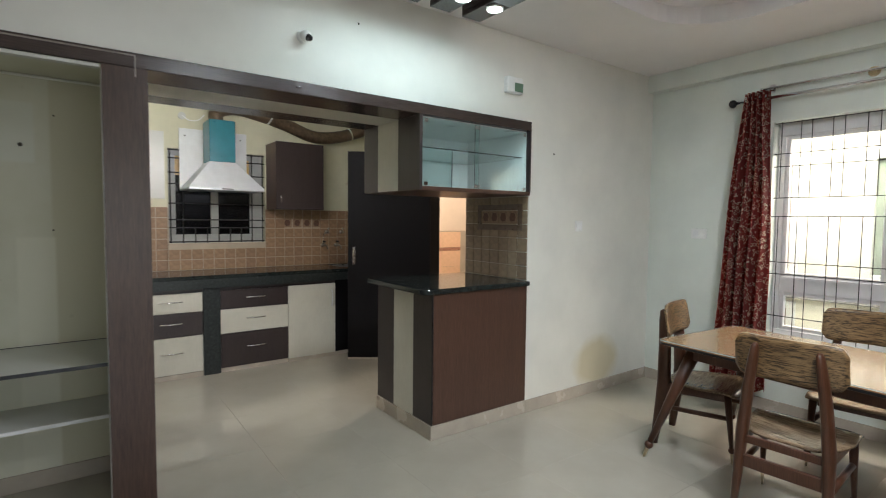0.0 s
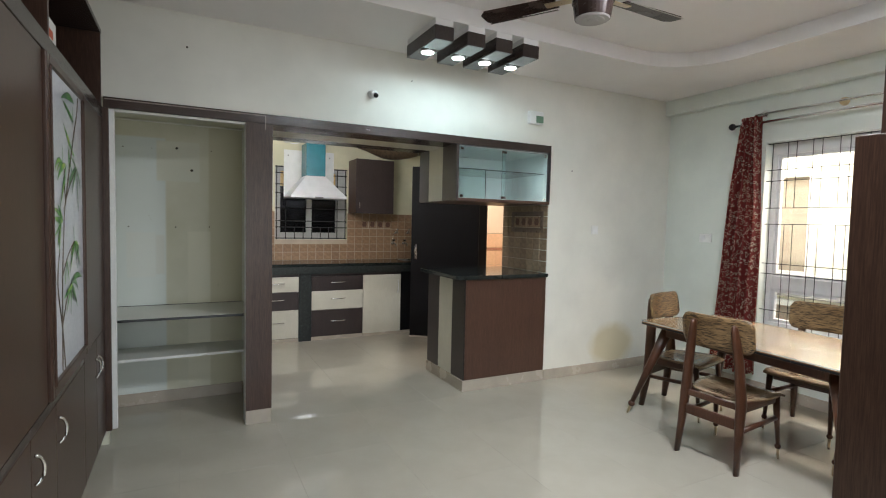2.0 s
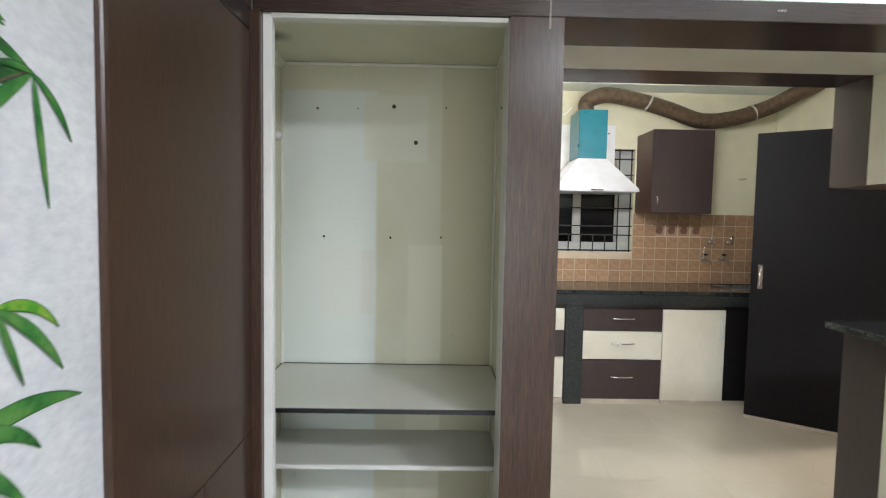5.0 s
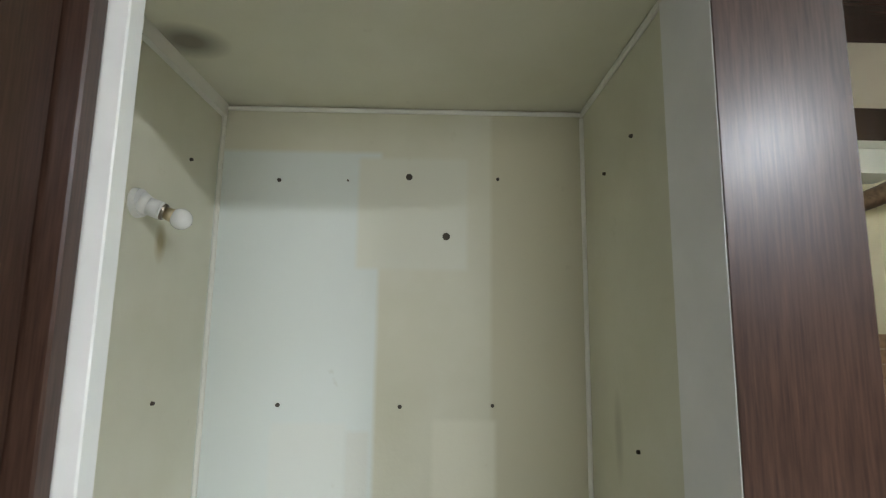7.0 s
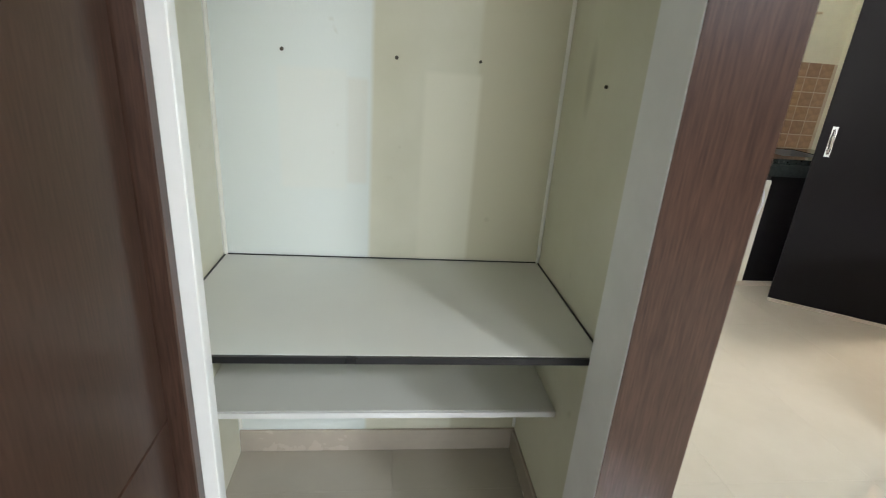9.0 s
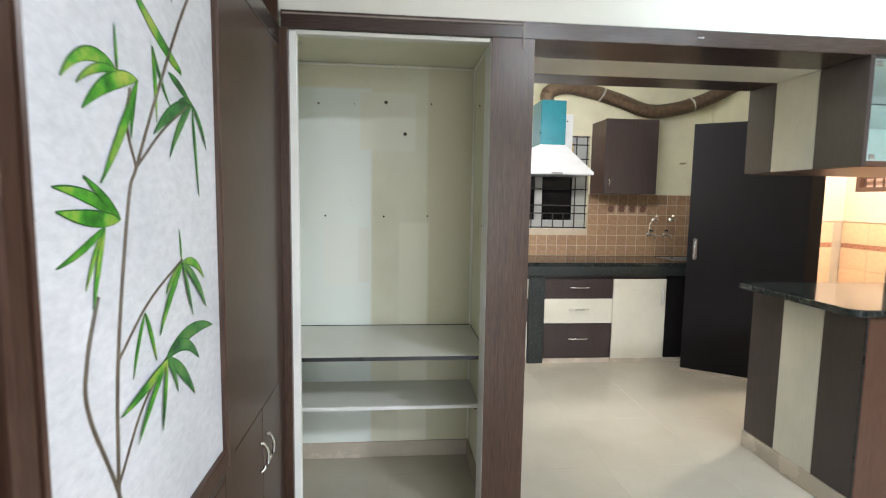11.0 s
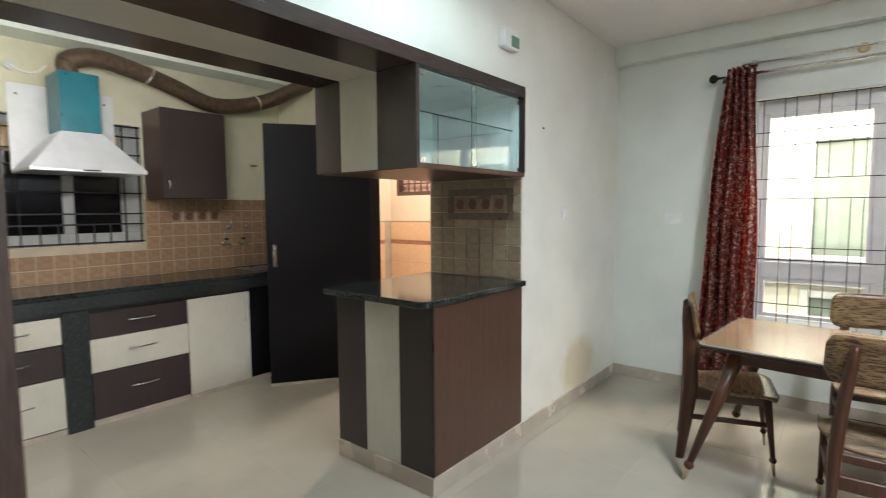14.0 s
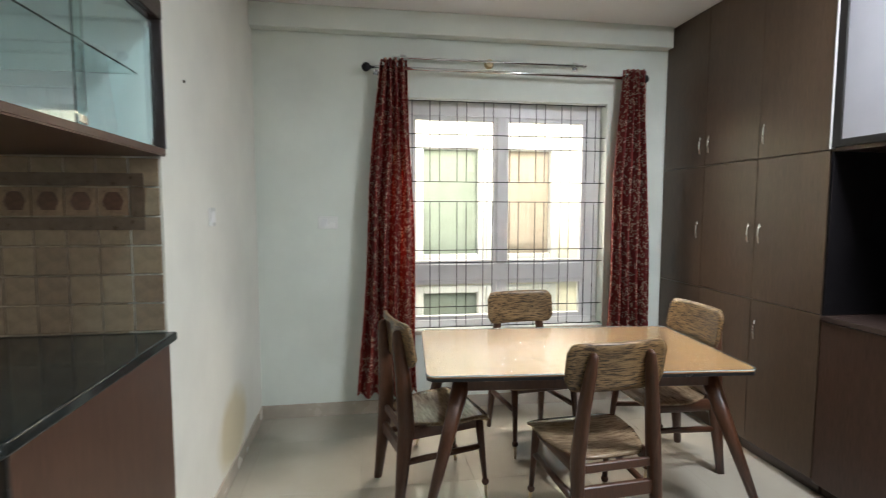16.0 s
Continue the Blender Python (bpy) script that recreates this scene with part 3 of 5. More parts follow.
u_north = solid("wall_utility_north_tiled", boxes((2.35, 3.65, 4.785, 4.9, 0, 1.30)), M_KGROUT, "peach tiled lower wall with a border", "wall", "structure")
u_east = solid("wall_utility_east_tiled", boxes((3.655, 3.8, YN + 0.13, 4.9, 0, 1.30)), M_KGROUT, "peach tiled lower wall with a border", "wall", "structure")

# ---- outside ----
solid("ground", boxes((-60, 60, -60, 60, -6.2, -6.0)), M_GROUND, "grey concrete yard and ground", "ground", "structure")


def neighbour_house():
    h = thing("house", (5.0, 0.5, -6.0), "cream rendered neighbouring house with shuttered windows", "house")
    x = 5.0
    cols = ((-3.2, -2.2, 1), (-1.62, -0.90, 1), (-0.655, 0.085, 1), (0.095, 0.795, 0), (1.28, 1.76, 1), (2.7, 3.5, 0))
    storeys = ((-1.30, 0.68), (0.92, 2.10))
    wall, prev = [], -9.0
    for a, b, _ in cols:
        wall.append((x, x + 0.3, prev, a, -6.0, 6.5))
        wall += [(x, x + 0.3, a, b, lo, hi) for lo, hi in ((-6.0, -1.30), (0.68, 0.92), (2.10, 6.5))]
        prev = b
    wall += [(x, x + 0.3, prev, 9.0, -6, 6.5), (x + 0.3, x + 8, -9, 9, -6, 6.4)]
    part("wall", boxes(*wall), M_FACADE, h)
    part("roof", boxes((x - 0.25, x + 8, -9.2, 9.2, 6.5, 6.7)), M_FACADE, h)
    part("ledge", boxes((x - 0.10, x, -9, 9, 0.72, 0.86), bevel=0.01), M_LEDGE, h, "grey concrete ledge under the windows")
    f = 0.075
    for a, b, kind in cols:
        for z0, z1 in storeys:
            w = part("window", boxes((x - 0.03, x + 0.1, a, a + f, z0, z1), (x - 0.03, x + 0.1, b - f, b, z0, z1), (x - 0.03, x + 0.1, a + f, b - f, z0, z0 + f), (x - 0.03, x + 0.1, a + f, b - f, z1 - f, z1), bevel=0.008), M_WHITE, h, "white framed window")
            part("pane", boxes((x + 0.05, x + 0.08, a + f, b - f, z0 + f, z1 - f)), M_SHUTTER if kind else M_SHUTTERG, w)
    return h


neighbour_house()

# ---- dining room window, grille, curtains ----


def dining_window():
    w = thing("window_1", (XE + 0.12, (WY0 + WY1) / 2, WZ0), "grey aluminium sliding window with clear panes", "window", kind="structure")
    a, b = XE + 0.10, XE + 0.17
    fr = part("window_frame", boxes((a, b, WY0, WY1, WZ1 - 0.10, WZ1), (a, b, WY0, WY1, WZ0, WZ0 + 0.05), (a, b, WY0, WY0 + 0.11, WZ0 + 0.05, WZ1 - 0.1), (a, b, WY1 - 0.05, WY1, WZ0 + 0.05, WZ1 - 0.1),
                                  (a, b, WY0 + 0.11, WY1 - 0.05, 0.92, 1.04), (a - 0.01, b - 0.01, 0.265, 0.325, 1.04, WZ1 - 0.1), (a, b, 0.27, 0.32, WZ0 + 0.05, 0.92), bevel=0.004), M_ALU, w)
    for y0, y1, z0, z1 in ((WY0 + 0.11, 0.265, 1.04, WZ1 - 0.1), (0.325, WY1 - 0.05, 1.04, WZ1 - 0.1), (WY0 + 0.11, 0.27, WZ0 + 0.05, 0.92), (0.32, WY1 - 0.05, WZ0 + 0.05, 0.92)):
        p = part("pane", boxes((a + 0.03, a + 0.035, y0, y1, z0, z1)), M_GLASS, w)
        p.visible_shadow = False
        s = 0.028
        part("sash", boxes((a + 0.012, a + 0.055, y0, y0 + s, z0, z1), (a + 0.012, a + 0.055, y1 - s, y1, z0, z1), (a + 0.012, a + 0.055, y0 + s, y1 - s, z0, z0 + s), (a + 0.012, a + 0.055, y0 + s, y1 - s, z1 - s, z1), bevel=0.003), M_ALU, w)
    part("window_sill", boxes((XE - 0.015, a, WY0, WY1, WZ0 - 0.03, WZ0 - 0.001), bevel=0.004), M_SKIRT, w)


dining_window()


def dining_grille():
    g = thing("window_grille", (XE + 0.03, 0.26, WZ0), "black iron window grille of thin bars", "grille")
    x = XE + 0.03
    for z in (1.965, 1.87, 1.635, 1.495, 1.15, 1.06, 0.74, WZ1 - 0.012, WZ0 + 0.012):
        part("bar", boxes((x - 0.003, x + 0.003, WY0, WY1, z - 0.003, z + 0.003)), M_IRON, g)
    y = WY1 - 0.045
    k = 0
    while y > WY0 + 0.02:
        for z0, z1 in ((WZ0 + 0.005, 1.495), (1.635, WZ1 - 0.005)):
            part("upright", rod((x, y, z0), (x, y, z1), 0.0030, segs=6), M_IRON, g)
        y -= 0.068 if k % 2 else 0.125
        k += 1


dining_grille()


def rods():
    for name, z, y0, y1, r, fin, mat, lab in (("curtain_rod", 2.375, -0.69, 1.25, 0.012, 0.03, M_CHROME, "steel curtain rod with dark ball finials"), ("upper_curtain_rod", 2.455, -0.26, 1.07, 0.009, 0.014, M_CHROME, "thin steel rod above the curtain rod")):
        x = 3.50 if fin > 0.02 else 3.54
        t = thing(name, (x, (y0 + y1) / 2, z - r), lab, "curtain rod")
        part("rail", rod((x, y0, z), (x, y1, z), r), mat, t, smooth=True)
        for y, s in ((y0, -1), (y1, 1)):
            b = bmesh.new()
            bmesh.ops.create_uvsphere(b, u_segments=14, v_segments=10, radius=fin)
            b.transform(Matrix.Translation((x, y + s * fin * 0.6, z)))
            part("finial", b, M_IRON if fin > 0.02 else mat, t, "dark metal finial", smooth=True)
            part("bracket", boxes((x, XE, y - s * 0.05 - 0.008, y - s * 0.05 + 0.008, z - 0.012, z + 0.006), (XE - 0.006, XE, y - s * 0.05 - 0.02, y - s * 0.05 + 0.02, z - 0.03, z + 0.03)), M_CHROME, t)


rods()
c = thing("wall_cup", (XE, 0.42, 2.42), "yellowed round plastic cover on the wall", "cover")
part("body", rod((XE - 0.03, 0.42, 2.45), (XE, 0.42, 2.45), 0.026, 0.034, 16), plain("yellowed_plastic", (0.55, 0.42, 0.22), 0.4), c)


def curtain(y0, y1, z0, wide, drift, name_label):
    """A pleated curtain, gathered at the rod and spreading to its hem."""
    t = thing("curtain", (3.48, (y0 + y1) / 2, z0), name_label, "curtain", "window curtains")
    bm = bmesh.new()
    nu, nv = 96, 46
    grid = []
    for j in range(nv + 1):
        v = j / nv
        z = 2.43 + (z0 - 2.43) * v
        row = []
        for i in range(nu + 1):
            u = i / nu
            w = (y1 - y0) * (1 + wide * v ** 0.8)
            y = (y0 + y1) / 2 + (u - 0.5) * w + drift * v
            amp = 0.032 + 0.016 * v
            x = 3.487 + amp * math.sin(u * math.tau * 4.5 + 0.5 * math.sin(3 * v)) + 0.006 * math.sin(u * 31 + 7 * v) - 0.03 * v
            row.append(bm.verts.new((x, y + 0.008 * math.sin(v * 9 + u * 5), z + 0.006 * math.sin(u * 29) * v)))
        grid.append(row)
    for j in range(nv):
        for i in range(nu):
            bm.faces.new((grid[j][i], grid[j][i + 1], grid[j + 1][i + 1], grid[j + 1][i]))
    ob = part("cloth", bm, M_CURTAIN, t, smooth=True)
    md = ob.modifiers.new("thick", "SOLIDIFY")
    md.thickness = 0.002
    for k in range(4):
        y = y0 + (y1 - y0) * (k + 0.5) / 4
        b = bmesh.new()
        bmesh.ops.create_cone(b, cap_ends=False, segments=18, radius1=0.024, radius2=0.024, depth=0.012)
        b.transform(Matrix.Translation((3.487, y, 2.385)) @ pose(0, 0, 0, 90, 0, 0))
        part("eyelet", b, M_CHROME, t)


curtain(1.0, 1.18, 0.17, 1.25, 0.05, "maroon curtain with gold curls, gathered beside the window")
curtain(-0.71, -0.53, 0.17, 1.05, 0.0, "maroon curtain with gold curls, hanging by the wardrobe")

# ---- wall unit with the bamboo panel ----


def handle_bow(centre, axis_out, length, parent, up=Vector((0, 0, 1)), bulge=None):
    """A bowed metal handle standing off a front."""
    c, out = Vector(centre), Vector(axis_out)
    side = bulge or up.cross(out)
    pts = []
    for k in range(13):
        a = math.pi * k / 12
        pts.append(c - up * (length / 2) * math.cos(a) + out * (0.024 * math.sin(a)) + side * (0.014 * math.sin(a)))
    part("handle", tube(pts, 0.0055, 8), M_CHROME, parent, "chrome bow handle", smooth=True)


def leaf(base, angle, length, width, bend, lift):
    """A pointed bamboo leaf with a bent midrib and a dark painted edge."""
    bm = bmesh.new()
    n = 10
    ca, sa = math.cos(radians(angle)), math.sin(radians(angle))
    for edge in (1, 0):
        x = XU + 0.0072 + lift - edge * 0.0003
        left, mid, right = [], [], []
        for k in range(n + 1):
            s = k / n
            arch = -bend * length * s * (1 - s)
            slope = -bend * (1 - 2 * s)
            w = width * length * 0.5 * math.sin(math.pi * s ** 0.8) ** 0.85 if 0 < k < n else 0.0002
            w += edge * 0.0011
            for row, o, h in ((left, w, 0.0), (mid, 0.0, 0.0003 * (1 - edge)), (right, -w * (1.0 + 0.12 * edge), 0.0)):
                u, v = length * (s * (1 + 0.02 * edge)) - o * slope, arch + o
                row.append(bm.verts.new((x + h, base[0] + u * ca - v * sa, base[1] + u * sa + v * ca)))
        for k in range(n):
            for a, b in ((left, mid), (mid, right)):
                f = bm.faces.new((a[k], a[k + 1], b[k + 1], b[k]))
                f.material_index = edge
    return bm


def wall_unit():
    D = -1.955
    u = thing("wall_unit", (-1.68, 0.8, 0.0), "dark wenge floor-to-ceiling wall unit with a bamboo glass panel", "wall unit")
    y_end, y_start = YN - 0.004, -0.6
    f = XU - 0.018
    part("carcass", boxes((D, f, y_start, y_end, 0.09, 0.72), (D, D + 0.02, y_start, y_end, 0.72, 2.55), (D, f, y_end - 0.02, y_end, 0.72, 2.10), (D + 0.02, f, y_start, y_end - 0.02, 2.075, 2.10),
                          (D + 0.02, f, 1.28, 1.30, 0.72, 2.075), (D + 0.02, f, 0.50, 0.52, 0.72, 2.075), (D + 0.02, f, y_start, y_start + 0.02, 0.72, 2.075)), M_WENGE, u)
    part("plinth", boxes((D, f - 0.03, y_start, y_end, 0.0, 0.09)), M_WENGE_Y, u)
    # open shelves on top
    part("top_board", boxes((D, XU - 0.002, y_start, y_end, 2.53, 2.555), bevel=0.002), M_WENGE_Y, u)
    for y in (-0.1, 0.66, y_end - 0.03):
        part("divider", boxes((D + 0.02, XU - 0.004, y, y + 0.022, 2.10, 2.53), bevel=0.001), M_WENGE, u)
    part("rail", boxes((f, XU, y_start, y_end, 2.03, 2.10), bevel=0.003), M_WENGE_Y, u)
    # tall plain door, narrow tall door
    for y0, y1 in ((-0.02, 0.535), (-0.58, -0.026), (1.315, y_end - 0.034)):
        part("tall_door", boxes((f + 0.001, XU, y0, y1, 0.755, 2.026), bevel=0.002), M_WENGE, u)
    # lower doors in pairs
    for i, (y0, y1) in enumerate(((-0.58, -0.06), (-0.055, 0.30), (0.305, 0.655), (0.66, 1.26), (1.265, 1.63), (1.635, y_end - 0.034))):
        d = part("lower_door", boxes((f + 0.001, XU, y0, y1, 0.10, 0.752 if y0 > 1.2 else 0.715), bevel=0.002), M_WENGE, u)
        hy = y1 - 0.035 if i in (1, 4) else y0 + 0.035
        if i in (3, 4, 5, 2):
            handle_bow((XU, hy, 0.60), (1, 0, 0), 0.10, d)
    part("mid_rail", boxes((f + 0.001, XU - 0.001, y_start, 1.262, 0.719, 0.751)), M_WENGE_Y, u)
    # framed bamboo panel
    part("end_stile", boxes((f, XU + 0.032, y_end - 0.03, y_end, 0.10, 2.094), bevel=0.003), M_WENGE, u)
    fr = part("panel_frame", boxes((f, XU + 0.014, 0.545, 0.585, 0.757, 2.025), (f, XU + 0.014, 1.25, 1.308, 0.757, 2.025), (f, XU + 0.014, 0.585, 1.25, 0.757, 0.80), (f, XU + 0.014, 0.585, 1.25, 1.985, 2.025), bevel=0.006), M_WENGE, u)
    part("frame_bead", boxes((XU + 0.002, XU + 0.02, 0.585, 0.593, 0.80, 1.985), (XU + 0.002, XU + 0.02, 1.232, 1.25, 0.80, 1.985), (XU + 0.002, XU + 0.02, 0.593, 1.232, 0.80, 0.815), bevel=0.004), M_WENGE, u)
    g = part("glass_panel", boxes((XU - 0.01, XU + 0.006, 0.586, 1.249, 0.801, 1.984)), M_FRIT, u, "silvery frosted glass panel painted with green bamboo")
    stems = (((0.75, 0.82), (0.757, 0.98), (0.772, 1.195), (0.824, 1.444), (0.855, 1.502), (0.926, 1.618), (1.04, 1.79), (1.12, 1.90), (1.146, 1.975)),
             ((0.80, 0.82), (0.756, 0.99), (0.692, 1.145), (0.694, 1.221), (0.728, 1.308)),
             ((0.855, 1.502), (0.958, 1.577), (1.09, 1.649)), ((0.772, 1.195), (0.88, 1.27), (1.023, 1.327)), ((0.76, 1.0), (0.84, 1.09), (0.938, 1.148)), ((0.855, 1.502), (0.83, 1.57), (0.845, 1.63)))
    for i, s in enumerate(stems):
        n = 30 if i < 2 else 12
        pts = [(XU + 0.0065, y, z) for y, z, _ in ((*p[:2], 0) for p in curve_points([(y, z, 0) for y, z in s], n))]
        part("stem", tube(pts, 0.0034 if i < 2 else 0.0026, 6), M_STEM, g, "brown painted bamboo stem")

    def spray(y, z, *leaves):
        for i, (angle, length, width, bend, shaded) in enumerate(leaves):
            ob = part("leaf", leaf((y, z), angle, length * 1.0, width * 0.86, bend, 0.0007 * i), M_LEAFD if shaded else M_LEAF, g)
            ob.data.materials.append(M_LEAFEDGE)

    spray(1.058, 1.935, (-174, 0.25, 0.12, 0.30, 1))
    spray(1.048, 1.852, (166, 0.21, 0.10, 0.00, 1))
    spray(1.052, 1.699, (152, 0.24, 0.10, -0.10, 0))
    spray(1.015, 1.827, (78, 0.09, 0.10, 0.00, 1))
    spray(0.798, 1.418, (163, 0.16, 0.13, 0.25, 0), (174, 0.15, 0.17, -0.10, 0), (145, 0.11, 0.13, 0.10, 0))
    spray(0.754, 1.408, (-157, 0.12, 0.10, -0.15, 0), (-122, 0.10, 0.10, 0.10, 0), (-108, 0.12, 0.11, 0.10, 0))
    spray(0.807, 1.648, (-164, 0.14, 0.15, 0.75, 0), (-159, 0.11, 0.12, 0.40, 0), (92, 0.07, 0.08, 0.00, 0))
    spray(0.871, 1.649, (-155, 0.17, 0.17, 0.35, 0), (-106, 0.10, 0.13, 0.20, 0), (-125, 0.21, 0.10, -0.10, 0))
    spray(0.929, 1.721, (-87, 0.13, 0.10, -0.10, 0), (-56, 0.11, 0.09, 0.20, 1))
    spray(1.053, 1.705, (155, 0.18, 0.09, -0.10, 0))
    spray(0.991, 1.690, (-23, 0.12, 0.14, -0.20, 1))
    spray(1.097, 1.648, (-155, 0.19, 0.15, 0.25, 1), (-134, 0.16, 0.13, 0.20, 1), (-83, 0.19, 0.07, 0.00, 1), (-50, 0.11, 0.12, -0.30, 1), (-177, 0.07, 0.15, 0.30, 1))
    spray(1.021, 1.320, (96, 0.07, 0.10, 0.10, 0), (-22, 0.12, 0.15, -0.60, 0), (-148, 0.09, 0.14, 0.20, 0), (-132, 0.16, 0.12, 0.15, 0), (-44, 0.16, 0.13, -0.30, 1), (-70, 0.12, 0.10, 0.00, 1))
    spray(0.864, 1.253, (-115, 0.11, 0.10, 0.10, 0), (-70, 0.10, 0.12, -0.10, 0))
    spray(0.937, 1.149, (1, 0.24, 0.13, -0.35, 1), (-17, 0.16, 0.16, -0.70, 1), (-43, 0.17, 0.15, -0.25, 1), (-62, 0.09, 0.15, -0.30, 1), (-102, 0.13, 0.11, 0.00, 0), (-137, 0.16, 0.10, 0.10, 0), (-166, 0.17, 0.11, -0.10, 0))


wall_unit()
s = thing("printed_card", (XU - 0.06, 1.0, 2.10), "white card with an orange print on the open shelf", "card")
part("sheet", boxes((XU - 0.064, XU - 0.060, 0.90, 1.10, 2.10, 2.27)), M_WHITE, s)
part("print", boxes((XU - 0.060, XU - 0.0585, 0.97, 1.05, 2.145, 2.17), (XU - 0.060, XU - 0.0585, 0.96, 1.04, 2.19, 2.225), bevel=0.001), M_RED, s)

# ---- niche: frame, pillar, shelves, bulb holder ----
p = thing("pillar_cladding", (-0.51, YN - 0.02, 0.0), "dark wenge laminate pillar beside the niche", "pillar")
part("front", boxes((-0.598, -0.425, YN - 0.022, YN + 0.018, 0.10, 2.094), bevel=0.001), M_WENGE, p)
part("kitchen_side", boxes((-0.438, -0.424, YN + 0.019, NY1 + 0.1, 0.10, 2.094)), M_WENGE, p)
part("plinth", boxes((-0.597, -0.428, YN - 0.02, YN + 0.018, 0.0, 0.10), (-0.438, -0.428, YN + 0.018, NY1 + 0.1, 0, 0.10), bevel=0.002), M_SKIRT, p, "beige tile plinth")
f = thing("fascia_board", (0.3, YN - 0.02, 2.094), "dark wenge fascia board above niche and kitchen opening", "fascia")
part("board", boxes((-1.405, 2.0, YN - 0.024, YN - 0.0005, 2.095, 2.16), bevel=0.002), M_WENGE_X, f)
part("edge_strip", boxes((-1.40, -0.47, YN - 0.028, YN - 0.0245, 2.144, 2.150), (-0.476, -0.470, YN - 0.028, YN - 0.0245, 2.055, 2.144)), plain("cable_cover", (0.25, 0.2, 0.17), 0.4), f, "thin surface cable")
for k in range(3):
    part("screw", rod((0.25 + k * 0.01, YN - 0.028, 2.128), (0.25 + k * 0.01, YN - 0.024, 2.128), 0.004), M_CHROME, f)
n = thing("jamb_lining", (-1.38, YN + 0.01, 0.0), "white enamelled niche frame", "frame")
part("jamb", boxes((-1.40, -1.352, YN - 0.003, YN + 0.03, 0.10, 2.092), bevel=0.002), M_WHITE, n)
part("jamb_inner", boxes((-0.5990, -0.5982, YN - 0.020, YN + 0.0185, 0.0, 2.085), (-0.598, -0.5455, YN + 0.0185, YN + 0.12, 0.0, 2.085)), M_JAMBGREY, n)
part("head", boxes((-1.352, -0.602, YN - 0.010, YN + 0.03, 2.078, 2.093), bevel=0.001), M_SHELF, n)

for zt, th, yf, lab in ((0.760, 0.017, 2.147, "pale laminate niche shelf with a dark front edge"), (0.442, 0.018, 2.365, "shallow pale laminate lower niche shelf")):
    t = thing("niche_shelf", (-1.04, 2.4, zt - th), lab, "shelf", "niche shelves")
    part("board", boxes((NX0 + 0.002, NX1 - 0.002, yf + 0.008, NY1 - 0.001, zt - th, zt), bevel=0.0015), M_SHELF, t)
    part("edge", boxes((NX0 + 0.002, NX1 - 0.002, yf, yf + 0.0075, zt - th, zt - 0.001)), M_RUBBER if zt > 0.6 else M_WHITE, t, "black edge band" if zt > 0.6 else "white edge band")
    for bx in (NX0 + 0.004, NX1 - 0.022):
        part("bracket", boxes((bx, bx + 0.018, yf + 0.03, yf + 0.05, zt - th - 0.022, zt - th - 0.0005), bevel=0.002), M_TAP, t, "small metal shelf pin")
    if zt > 0.6:
        part("joint", boxes((NX0 + 0.003, NX1 - 0.003, NY1 - 0.005, NY1 - 0.0012, zt, zt + 0.003), (NX1 - 0.006, NX1 - 0.0022, yf + 0.013, NY1 - 0.005, zt, zt + 0.003), (NX0 + 0.0022, NX0 + 0.006, yf + 0.013, NY1 - 0.005, zt, zt + 0.003)), M_RUBBER, t, "dark joint line")


def wall_plug(name, at, out, r, label, mat):
    a, o = Vector(at), Vector(out)
    t = thing(name, a, label, "wall plug", "niche wall plugs")
    part("plug", rod(a - o * 0.002, a + o * 0.006, r, r * 0.75, 10), mat, t)


for x, z, r in ((-1.376, 1.953, 0.006), (-1.19, 1.955, 0.003), (-1.024, 1.968, 0.010), (-0.782, 1.966, 0.005), (-0.921, 1.805, 0.011), (-1.345, 1.363, 0.006), (-1.034, 1.362, 0.006), (-0.797, 1.367, 0.005), (-1.31, 0.405, 0.007)):
    wall_plug("wall_plug", (x, NY1, z), (0, -1, 0), r, "dark wall plug in the niche wall", M_DARKHOLE)
for x, y, z in ((NX1, 2.408, 1.332), (NX1, 2.55, 1.935), (NX1, 2.38, 1.965)):
    wall_plug("wall_plug", (x, y, z), (-1, 0, 0), 0.0048, "dark wall plug in the niche wall", M_DARKHOLE)
for x, y, z in ((NX0, 2.488, 1.40), (NX0, 2.56, 1.955)):
    wall_plug("wall_plug", (x, y, z), (1, 0, 0), 0.0048, "dark wall plug in the niche wall", M_DARKHOLE)
wall_plug("wall_plug", (-0.952, YN, 2.534), (0, -1, 0), 0.007, "dark wall plug above the niche", M_DARKHOLE)
wall_plug("wall_plug", (2.268, YN, 1.953), (0, -1, 0), 0.007, "dark wall plug in the cream wall", M_DARKHOLE)
wall_plug("wall_plug", (0.62, YN, 2.545), (0, -1, 0), 0.006, "dark wall plug under the ceiling lamps", M_DARKHOLE)
wall_plug("cover_cap", (-0.572, YN + 0.0185, 1.165), (0, -1, 0), 0.014, "small oval cover cap on the niche jamb", M_SHELF)

b = thing("bulb_holder", (NX0, 2.37, 1.79), "white batten bulb holder with an unlit clear bulb", "lamp")
part("base", rod((NX0, 2.365, 1.802), (NX0 + 0.012, 2.365, 1.802), 0.030, 0.028, 20), M_WHITE, b, smooth=False)
q = bmesh.new()
for a, c, r0, r1 in ((0.0, 0.35, 0.024, 0.018), (0.35, 0.9, 0.018, 0.0185), (0.9, 1.0, 0.0185, 0.0165)):
    rod((NX0 + 0.010 + 0.036 * a, 2.365 + 0.012 * a, 1.802 - 0.014 * a), (NX0 + 0.010 + 0.036 * c, 2.365 + 0.012 * c, 1.802 - 0.014 * c), r0, r1, 18, bm=q)
part("holder", q, M_WHITE, b, smooth=True)
